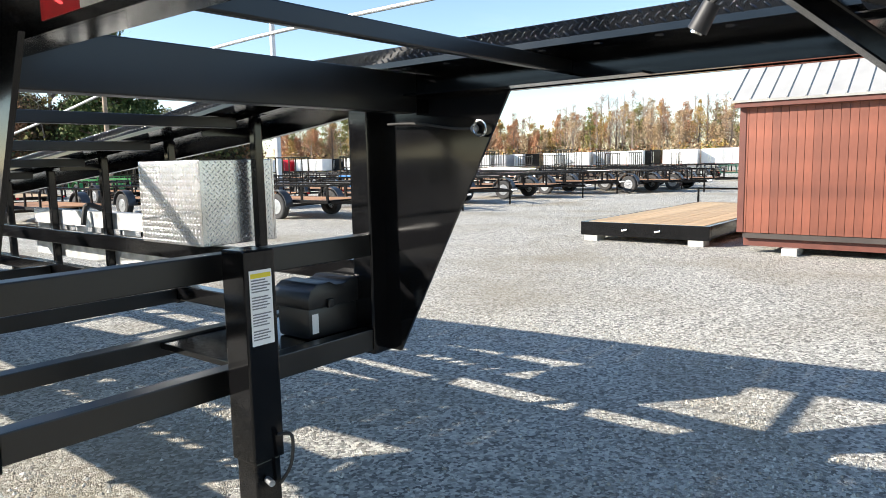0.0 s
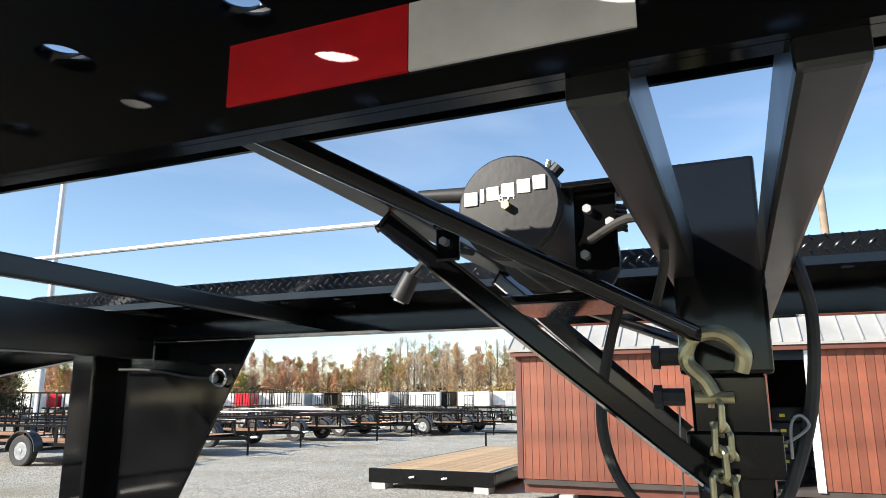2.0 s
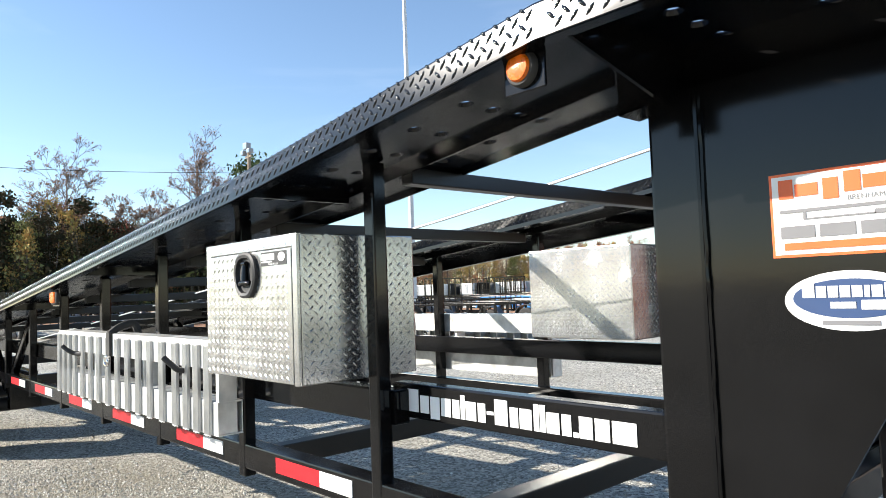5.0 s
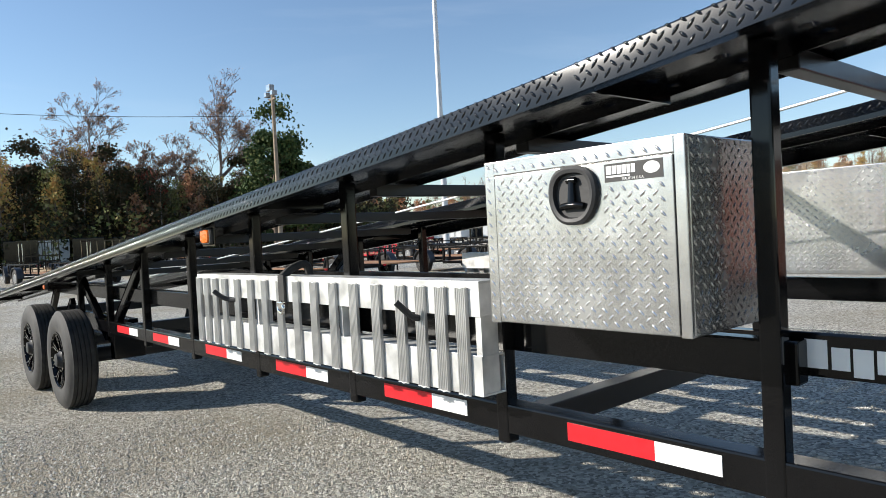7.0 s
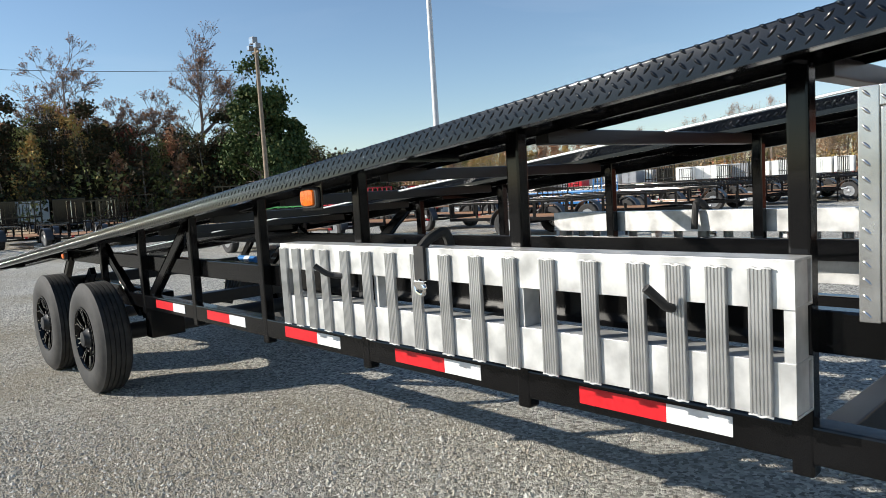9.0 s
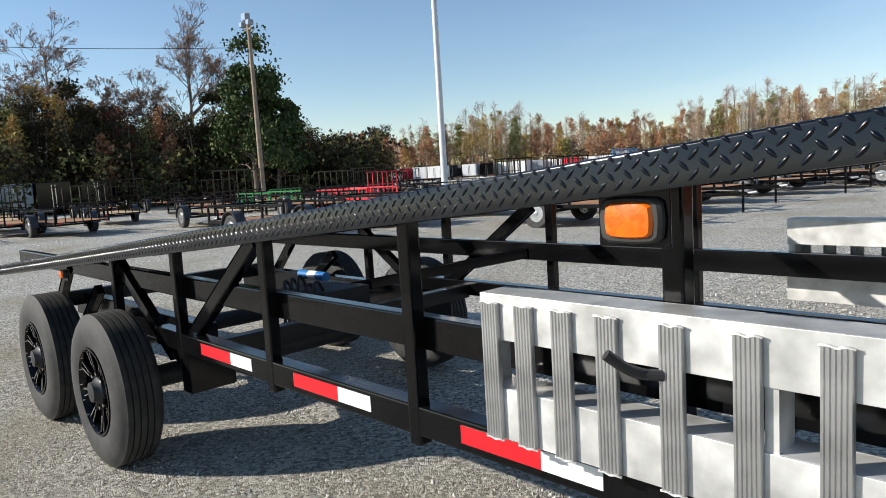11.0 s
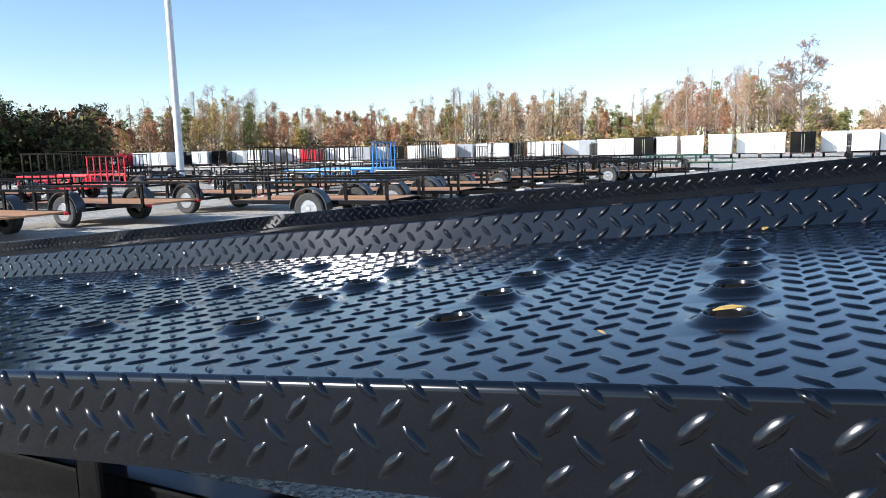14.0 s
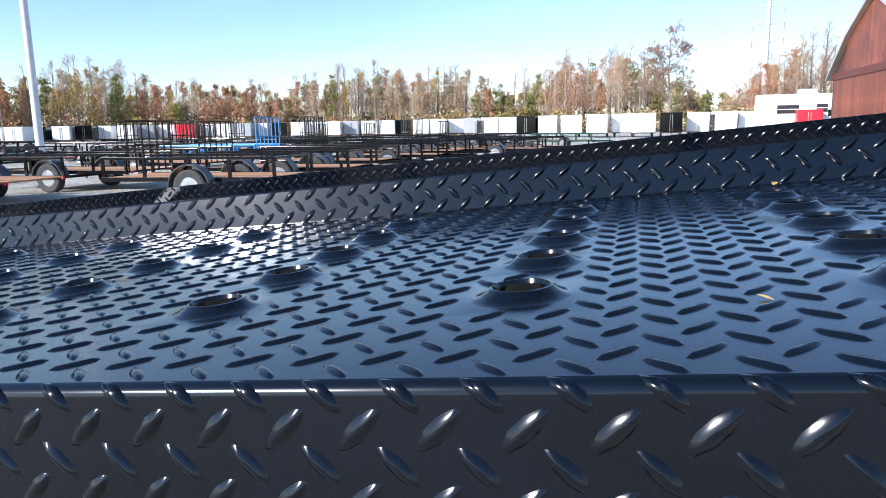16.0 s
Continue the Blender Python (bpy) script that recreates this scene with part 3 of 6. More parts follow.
for x0, x1, z0, z1, m in ((-0.575, -0.55, 1.39, 1.425, "orange_vinyl"), (-0.547, -0.508, 1.393, 1.415, "orange_vinyl"), (-0.5, -0.475, 1.383, 1.42, "orange_vinyl"), (-0.466, -0.44, 1.392, 1.428, "orange_vinyl"), (-0.437, -0.364, 1.395, 1.418, "orange_vinyl"),
                           (-0.575, -0.368, 1.364, 1.37, "grey_print"), (-0.535, -0.53, 1.35, 1.364, "grey_print"), (-0.53, -0.42, 1.35, 1.353, "grey_print"),
                           (-0.422, -0.395, 1.35, 1.358, "grey_print"), (-0.575, -0.517, 1.318, 1.34, "grey_print"), (-0.509, -0.452, 1.318, 1.34, "grey_print"), (-0.444, -0.365, 1.318, 1.34, "grey_print"), (-0.57, -0.368, 1.297, 1.31, "orange_vinyl")):
    print_bar(sign, x0, x1, z0, z1, m, PY - 0.001)


PRINT_Y = PY - 0.0018


def oval(cx, cz, rx, rz, y0, y1):
    bm = lathe(B(), [(1.0, y1), (1.0, y0)], (0, 0, 0), "y", 40)
    for v in bm.verts:
        v.co = (cx + v.co.x * rx, v.co.y, cz + v.co.z * rz)
    return bm


def lettering(body, size, x, y, z, material, parent, tilt=0):
    t = bpy.data.curves.new("lettering", "FONT")
    t.body, t.size, t.extrude, t.align_x = body, size, 0.0002, "CENTER"
    t.materials.append(MATS[material])
    ob = new("lettering", t)
    ob.parent = parent
    ob.matrix_basis = Matrix.Translation((x, y, z)) @ pose(0, 0, 0, 90, tilt, 0)
    if parent.type == "EMPTY":
        ob.matrix_parent_inverse = Matrix.Translation(-parent.location)
    return ob


lettering("BRENHAM, TEXAS", 0.0125, -0.412, PRINT_Y, 1.3775, "grey_print", sign)
badge = part("oval_badge", oval(-0.468, 1.205, 0.109, 0.052, PY, PY + 0.0015), "white_vinyl", trailer, "white and navy oval maker's sticker")
part("field", oval(-0.468, 1.209, 0.094, 0.034, PY - 0.001, PY - 0.0002), "navy_vinyl", badge)
for k, (w, h) in enumerate(((0.02, 0.026), (0.016, 0.02), (0.016, 0.02), (0.016, 0.02), (0.016, 0.02), (0.008, 0.02), (0.016, 0.02), (0.019, 0.024))):
    x = -0.545 + sum((0.023, 0.019, 0.019, 0.019, 0.019, 0.011, 0.019)[:k])
    print_bar(badge, x, x + w, 1.211, 1.211 + h, "white_vinyl", PY - 0.001)
print_bar(badge, -0.5, -0.46, 1.192, 1.203, "white_vinyl", PY - 0.001)
print_bar(badge, -0.452, -0.395, 1.19, 1.206, "white_vinyl", PY - 0.001)
print_bar(badge, -0.515, -0.425, 1.163, 1.171, "grey_print", PY + 0.0002)

# white name panel on the side rail, as plain blocks
x = -1.572
widths = (52, 40, 42, 42, 30, 18, 42, 30, 26, 48, 30, 42, 18, 18, 42, 30, 16, 40, 42, 66)
tall = (1, 0, 2, 0, 0, 1, 0, 0, 3, 1, 0, 0, 1, 1, 0, 0, 4, 0, 0, 0)
unit = 0.778 / sum(widths)
x = 0.07 + (x - 0.07) * 1.058
for w, k in zip(widths, tall):
    z0 = {0: 0.897, 1: 0.897, 2: 0.885, 3: 0.92, 4: 0.897}[k]
    z1 = {0: 0.947, 1: 0.962, 2: 0.947, 3: 0.929, 4: 0.909}[k]
    part("name_block", box(B(), x, x + unit * w * 0.86, 0.0975, 0.099, z0, z1, 0.0006), "white_vinyl", trailer)
    x += unit * w

# landing leg with its sticker, pin and foot
leg = part("landing_leg", box(B(), -0.66, -0.54, 0.855, 0.975, 0.42, 1.125, 0.006), "black_paint", trailer)
part("drop_leg", box(B(), -0.65, -0.55, 0.865, 0.965, 0.02, 0.42, 0.005), "black_paint", leg)
part("foot", box(B(), -0.71, -0.49, 0.81, 1.02, -0.01, 0.02, 0.004), "black_paint", leg)
part("lock_pin", rod(B(), (-0.54, 0.9, 0.36), (-0.5, 0.89, 0.36), 0.011), "steel_grey", leg)
part("pull_cord", hose(B(), [(-0.535, 0.95, 0.5), (-0.49, 0.97, 0.5), (-0.5, 0.97, 0.4), (-0.535, 0.95, 0.33)], 0.006), "rubber", leg)
tag = part("warning_label", box(B(), -0.5395, -0.538, 0.872, 0.958, 0.815, 1.06), "white_vinyl", leg, "white warning sticker with lines of small print")
part("yellow_band", box(B(), -0.5378, -0.537, 0.876, 0.954, 1.035, 1.05), "yellow_print", tag)
for k in range(22):
    z = 1.026 - k * 0.0092
    if k % 6 == 5:
        continue
    part("print_line", box(B(), -0.5378, -0.5372, 0.878, 0.878 + 0.072 * (0.75 + 0.25 * ((k * 7) % 5) / 4), z, z + 0.0042), "grey_print", tag)

# eye bolt with cable on the far gusset
bm = B()
bmesh.ops.create_uvsphere(bm, u_segments=16, v_segments=8, radius=0.016, matrix=Matrix.Translation((-0.236, 1.675, 1.51)))
eye = part("eye_bolt", bm, "steel_grey", trailer, smooth=True)
ring = [(-0.205 + 0.028 * math.cos(a), 1.665, 1.51 + 0.028 * math.sin(a)) for a in (k * math.pi / 6 for k in range(13))]
part("ring", hose(B(), ring, 0.005), "chrome", eye, smooth=True)
part("cable", hose(B(), [(-0.25, 1.67, 1.51), (-0.33, 1.66, 1.515), (-0.5, 1.66, 1.54), (-0.66, 1.66, 1.545)], 0.005), "rubber", eye, smooth=True)

# gooseneck coupler
coupler = part("coupler_tube", box(B(), 1.348, 1.475, 0.836, 0.964, 1.475, 1.8, 0.006), "black_paint", trailer, "square black gooseneck coupler tube")
part("inner_tube", box(B(), 1.36, 1.463, 0.85, 0.95, 0.98, 1.475, 0.005), "black_paint", coupler)
part("collar", box(B(), 1.35, 1.478, 0.838, 0.962, 1.33, 1.395, 0.005), "black_paint", coupler)
part("ball_socket", lathe(B(), [(0.05, 0.88), (0.062, 0.9), (0.062, 0.98), (0.04, 1.0)], (1.41, 0.9, 0), "z", 24), "black_paint", coupler, smooth=True)
for z in (1.503, 1.443):
    b = part("clamp_bolt", rod(B(), (1.318, 0.87, z), (1.35, 0.87, z), 0.013, seg=6), "matt_black", coupler)
    part("bolt_head", rod(B(), (1.306, 0.87, z), (1.318, 0.87, z), 0.018, seg=6), "matt_black", b)
part("lock_ring", hose(B(), [(1.478, 0.84, 1.38), (1.495, 0.83, 1.39), (1.51, 0.83, 1.405), (1.5, 0.83, 1.418), (1.488, 0.83, 1.405), (1.486, 0.835, 1.36)], 0.0022, 6), "steel_grey", coupler)
for sgn in (0, 1):
    part("diagonal_brace", bar(B(), (0.964, flip(0.625, sgn), 1.698), (1.385, flip(0.775, sgn), 1.335), 0.028, 0.03, 0.004), "black_paint", trailer)
    part("pull_handle", rod(B(), (1.03, flip(0.2, sgn), 1.685), (1.44, flip(0.82, sgn), 1.497), 0.0115), "black_paint", trailer, smooth=True)
# safety chain: hook, shackle and links
bm = hose(B(), [(1.43, 0.74, 1.475), (1.435, 0.735, 1.5), (1.41, 0.73, 1.525), (1.375, 0.73, 1.52), (1.365, 0.73, 1.49), (1.385, 0.73, 1.465), (1.395, 0.73, 1.445)], 0.0105, 10)
chain = part("chain_hook", bm, "zinc", trailer, "brass-coloured grab hook with hanging zinc chain", smooth=True)
part("clevis", rod(B(), (1.372, 0.73, 1.442), (1.42, 0.73, 1.442), 0.008), "zinc", chain)


def link_mesh():
    pts = []
    for k in range(17):
        a = 2 * math.pi * k / 16
        pts.append((0.011 * math.cos(a), 0, 0.011 * math.sin(a) + (0.009 if math.sin(a) >= 0 else -0.009)))
    return mesh_of(hose(B(), pts, 0.0042, 8), "chain_link", "zinc", True)


lm = link_mesh()
for col, (cx, cy, top, count) in enumerate(((1.397, 0.73, 1.42, 24), (1.405, 0.785, 1.38, 20))):
    for k in range(count):
        shared("chain_link", lm, chain, pose(cx + 0.003 * math.sin(k * 1.7), cy, top - k * 0.03, 4 * math.sin(k * 2.1), 0, (40 if k % 2 else 125) + 9 * math.sin(k)))
part("brake_cable", hose(B(), [(1.265, 0.87, 1.6), (1.243, 0.86, 1.52), (1.228, 0.85, 1.43), (1.235, 0.85, 1.36), (1.268, 0.85, 1.297), (1.34, 0.85, 1.252), (1.42, 0.85, 1.25)], 0.0085), "rubber", trailer, smooth=True)
part("brake_cable", hose(B(), [(1.5, 0.88, 1.7), (1.522, 0.86, 1.62), (1.53, 0.85, 1.54), (1.515, 0.85, 1.42), (1.475, 0.84, 1.31), (1.44, 0.84, 1.28)], 0.009), "rubber", trailer, smooth=True)
part("breakaway_wire", hose(B(), [(1.345, 0.82, 1.43), (1.343, 0.82, 1.36), (1.344, 0.82, 1.2), (1.343, 0.82, 1.08)], 0.0015, 6), "steel_grey", trailer)
# hanging plug
plug = part("plug", rod(B(), (0.84, 0.985, 1.685), (0.812, 0.985, 1.635), 0.017, 0.02, 16), "matt_black", trailer, smooth=True)
part("cap", rod(B(), (0.812, 0.985, 1.635), (0.81, 0.985, 1.631), 0.012), "chrome", plug)
part("cord", hose(B(), [(0.84, 0.985, 1.685), (0.87, 0.98, 1.715), (0.86, 0.98, 1.755), (0.82, 0.98, 1.765), (0.8, 0.98, 1.758), (0.83, 0.98, 1.748), (0.9, 0.96, 1.73), (1.0, 0.9, 1.7)], 0.006), "rubber", plug, smooth=True)

# winch
WX, WZ = 1.165, 1.69
winch = part("winch", lathe(B(), [(0.067, 0.6), (0.072, 0.604), (0.072, 0.66), (0.066, 0.665), (0.066, 0.8), (0.085, 0.805), (0.085, 0.82), (0.05, 0.825), (0.05, 0.98), (0.085, 0.985), (0.085, 1.0), (0.06, 1.01), (0.06, 1.08)], (WX, 0, WZ), "y", 40), "matt_black", trailer, "black electric winch with white lettering blocks on its end cap", smooth=True)
part("end_cap", lathe(B(), [(0.0705, 0.601), (0.0705, 0.594), (0.067, 0.589), (0.02, 0.587)], (WX, 0, WZ), "y", 48), "matt_black", winch, smooth=True)
part("cap_bolt", rod(B(), (WX, 0.587, WZ - 0.002), (WX, 0.576, WZ - 0.002), 0.006, seg=6), "zinc", winch)
x = WX - 0.06
for w in (0.019, 0.006, 0.017, 0.018, 0.018, 0.017):
    part("name_block", box(B(), x, x + w, 0.5855, 0.5885, WZ + 0.012 + (x - WX) * 0.14, WZ + 0.031 + (x - WX) * 0.14, 0.001), "white_vinyl", winch)
    x += w + 0.0035
txt = bpy.data.curves.new("model_number", "FONT")
txt.body, txt.size, txt.extrude, txt.align_x = "654", 0.016, 0.0004, "CENTER"
txt.materials.append(MATS["white_vinyl"])
number = new("model_number", txt)
number.parent = winch
number.matrix_basis = pose(WX, 0.5862, WZ - 0.001 + 0.007, 90, -8, 0)
part("clutch_lever", rod(B(), (WX - 0.066, 0.62, WZ + 0.03), (WX - 0.14, 0.615, WZ + 0.035), 0.012, 0.009, 12), "matt_black", winch, smooth=True)
part("terminal", rod(B(), (WX + 0.052, 0.62, WZ + 0.044), (WX + 0.064, 0.62, WZ + 0.056), 0.009), "matt_black", winch)
part("terminal", rod(B(), (WX + 0.048, 0.615, WZ + 0.052), (WX + 0.051, 0.615, WZ + 0.064), 0.004), "zinc", winch)
mount = part("winch_mount", box(B(), WX - 0.09, WX + 0.1, 0.82, 1.02, 1.59, 1.605, 0.003), "black_paint", winch)
part("bracket", box(B(), WX + 0.08, WX + 0.135, 0.62, 0.627, 1.6, 1.705, 0.003), "black_paint", mount)
part("bracket_top", box(B(), WX + 0.07, WX + 0.145, 0.59, 0.68, 1.705, 1.713, 0.002), "black_paint", mount)
part("bracket", box(B(), WX - 0.108, WX - 0.074, 0.6, 0.607, 1.625, 1.672, 0.003), "black_paint", mount)
part("bracket_top", box(B(), WX - 0.112, WX - 0.07, 0.6, 0.66, 1.672, 1.679, 0.002), "black_paint", mount)
part("bolt", rod(B(), (WX - 0.092, 0.6, 1.65), (WX - 0.092, 0.586, 1.65), 0.006, seg=6), "steel_grey", mount)
for bx, bz in ((0.1, 1.68), (0.095, 1.62), (0.128, 1.66)):
    part("bolt", rod(B(), (WX + bx, 0.62, bz), (WX + bx, 0.606, bz), 0.006, seg=6), "steel_grey", mount)
for k in range(6):
    bm = hose(B(), [(WX + 0.13 + 0.014 * math.cos(a), 0.64 + 0.014 * math.sin(a), 1.69 - 0.006 * k - a * 0.001) for a in (i * math.pi / 4 for i in range(9))], 0.0026, 6)
    part("spring_coil", bm, "rubber", mount, smooth=True)
part("wire", hose(B(), [(WX + 0.1, 0.62, 1.64), (WX + 0.16, 0.6, 1.66), (WX + 0.19, 0.62, 1.62), (WX + 0.17, 0.68, 1.56)], 0.006), "rubber", mount, smooth=True)
# winch cable drawn back along the tracks
part("winch_cable", hose(B(), [(1.1, 0.9, 1.77), (0.3, 0.88, 1.772), (-0.6, 0.88, 1.764), (-1.15, 0.88, 1.713), (-2.3, 0.88, 1.565), (-4.3, 0.88, 1.36), (-7.0, 0.88, 1.09), (-10.5, 0.88, 0.75)], 0.0055, 8), "cable_steel", trailer, smooth=True)

# wheels
def wheel(x, far):
    """A road tyre with grooved tread on a black spoked rim; the outer face looks away from the trailer."""
    yo, w = -0.265, 0.225
    prof = [(0.225, 0.012), (0.25, 0.004), (0.3, 0.0), (0.345, 0.006), (0.368, 0.018), (0.382, 0.03)]
    n = 5
    for g in range(n):
        a = 0.034 + g * (w - 0.068) / n
        b = a + (w - 0.068) / n
        prof += [(0.39, a), (0.39, b - 0.008), (0.38, b - 0.007), (0.38, b - 0.001)]
    prof += [(0.382, w - 0.03), (0.368, w - 0.018), (0.345, w - 0.006), (0.3, w), (0.225, w - 0.012)]
    prof = [(r, yo + y) for r, y in prof]
    if far:
        prof = [(r, W - y) for r, y in prof]
    bm = lathe(B(), prof, (x, 0, 0.39), "y", 64, False)
    tyre = part("wheel", bm, "rubber", trailer, "black truck tyre on a black spoked rim", smooth=True)
    out = (lambda y: W - y) if far else (lambda y: y)
    bm = lathe(B(), [(0.224, out(yo + 0.005)), (0.215, out(yo + 0.005)), (0.205, out(yo + 0.03)), (0.2, out(yo + 0.2)), (0.224, out(yo + 0.2))], (x, 0, 0.39), "y", 48, False)
    part("rim", bm, "black_paint", tyre, smooth=True)
    for k in range(8):
        a = 2 * math.pi * k / 8 + 0.2
        for d in (-0.1, 0.1):
            p = (x + 0.06 * math.cos(a), out(yo + 0.05), 0.39 + 0.06 * math.sin(a))
            q = (x + 0.208 * math.cos(a + d), out(yo + 0.028), 0.39 + 0.208 * math.sin(a + d))
            part("spoke", bar(B(), p, q, 0.016, 0.02, 0.002, (0, 1, 0)), "black_paint", tyre)
            lift = out(yo + 0.028 - 0.0125) - out(yo + 0.028)
            e0, e1 = (Vector(p).lerp(Vector(q), u) + Vector((0, lift, 0)) for u in (0.45, 0.97))
            part("milled_edge", bar(B(), e0, e1, 0.006, 0.003, 0, (0, 1, 0)), "chrome", tyre)
    part("rim_back", lathe(B(), [(0.2, out(yo + 0.1)), (0.2, out(yo + 0.11))], (x, 0, 0.39), "y", 32), "matt_black", tyre)
    part("hub", lathe(B(), [(0.075, out(yo + 0.1)), (0.07, out(yo + 0.03)), (0.055, out(yo + 0.015)), (0.05, out(yo - 0.005)), (0.02, out(yo - 0.01))], (x, 0, 0.39), "y", 24), "matt_black", tyre, smooth=True)
    for k in range(8):
        a = 2 * math.pi * k / 8
        c = (x + 0.088 * math.cos(a), 0, 0.39 + 0.088 * math.sin(a))
        part("lug_nut", rod(B(), (c[0], out(yo + 0.06), c[2]), (c[0], out(yo + 0.025), c[2]), 0.01, seg=6), "chrome", tyre)
    for k in range(16):
        a = 2 * math.pi * k / 16
        part("rivet", rod(B(), (x + 0.211 * math.cos(a), out(yo + 0.018), 0.39 + 0.211 * math.sin(a)), (x + 0.213 * math.cos(a), out(yo + 0.008), 0.39 + 0.213 * math.sin(a)), 0.004, seg=6), "chrome", tyre)


for far in (False, True):
    wheel(-7.21, far)
    wheel(-8.31, far)
for x in (-7.21, -8.31):
    part("axle", rod(B(), (x, 0.02, 0.39), (x, W - 0.02, 0.39), 0.06, seg=16), "matt_black", trailer, smooth=True)
for far in (False, True):
    y = flip(0.3, far)
    for x in (-7.21, -8.31):
        bm = B()
        for k in range(5):
            bar(bm, (x - 0.36 + 0.05 * k, y, 0.47 - 0.012 * k), (x + 0.36 - 0.05 * k, y, 0.47 - 0.012 * k), 0.06, 0.01)
        part("leaf_spring", bm, "matt_black", trailer)
    bm = B()
    ybox(bm, -9.0, -6.9, 0.2, 0.28, 0.52, 0.68, far, 0.006)
    part("chassis_rail", bm, "black_paint", trailer)
    bm = B()
    ybox(bm, -6.8, -6.7, 0.03, 0.26, 0.4, 0.6, far, 0.006)
    part("spring_hanger", bm, "black_paint", trailer)
# hydraulic unit between the rails
hyd = part("hydraulic_unit", box(B(), -7.05, -6.6, 0.75, 1.05, 0.6, 0.78, 0.01), "matt_black", trailer, "black hydraulic pump with a blue cylinder")
part("cylinder", rod(B(), (-7.0, 0.86, 0.84), (-6.74, 0.86, 0.84), 0.026, seg=20), "blue_paint", hyd, smooth=True)
part("cylinder_label", rod(B(), (-6.9, 0.86, 0.84), (-6.82, 0.86, 0.84), 0.0265, seg=20), "white_vinyl", hyd, smooth=True)
for k in range(5):
    part("hydraulic_hose", hose(B(), [(-7.0 + 0.08 * k, 0.8, 0.76), (-6.95 + 0.08 * k, 0.72, 0.82 + 0.02 * (k % 3)), (-6.85 + 0.05 * k, 0.66, 0.7), (-6.8 + 0.03 * k, 0.6, 0.55)], 0.009), "rubber", hyd, smooth=True)
part("tie_bar", bar(B(), (-6.0, W - 0.1, 0.9), (-6.8, 0.95, 0.74), 0.03, 0.05, 0.003), "black_paint", trailer)

# ---- toolboxes ----
def plate_lugs(name, parent, origin, u, v, width, height, material, gaps=()):
    """Tread bars over a flat panel, left out where something covers it."""
    places = []
    o, u, v = Vector(origin), Vector(u), Vector(v)
    n = u.cross(v)
    j, b = 0, 0.014
    while b < height - 0.01:
        a = 0.014 + (PITCH / 2 if j % 2 else 0)
        while a < width - 0.01:
            if not any(g[0] < a < g[1] and g[2] < b < g[3] for g in gaps):
                places.append((o + u * a + v * b, u, v, n, 1 if j % 2 else -1))
            a += PITCH
        b += ROW
        j += 1
    vs, fs = lugs(places, True, 0.82)
    ob = tagged(raw(name, vs, fs, material, True), kind="stuff")
    ob.parent = parent
    return ob


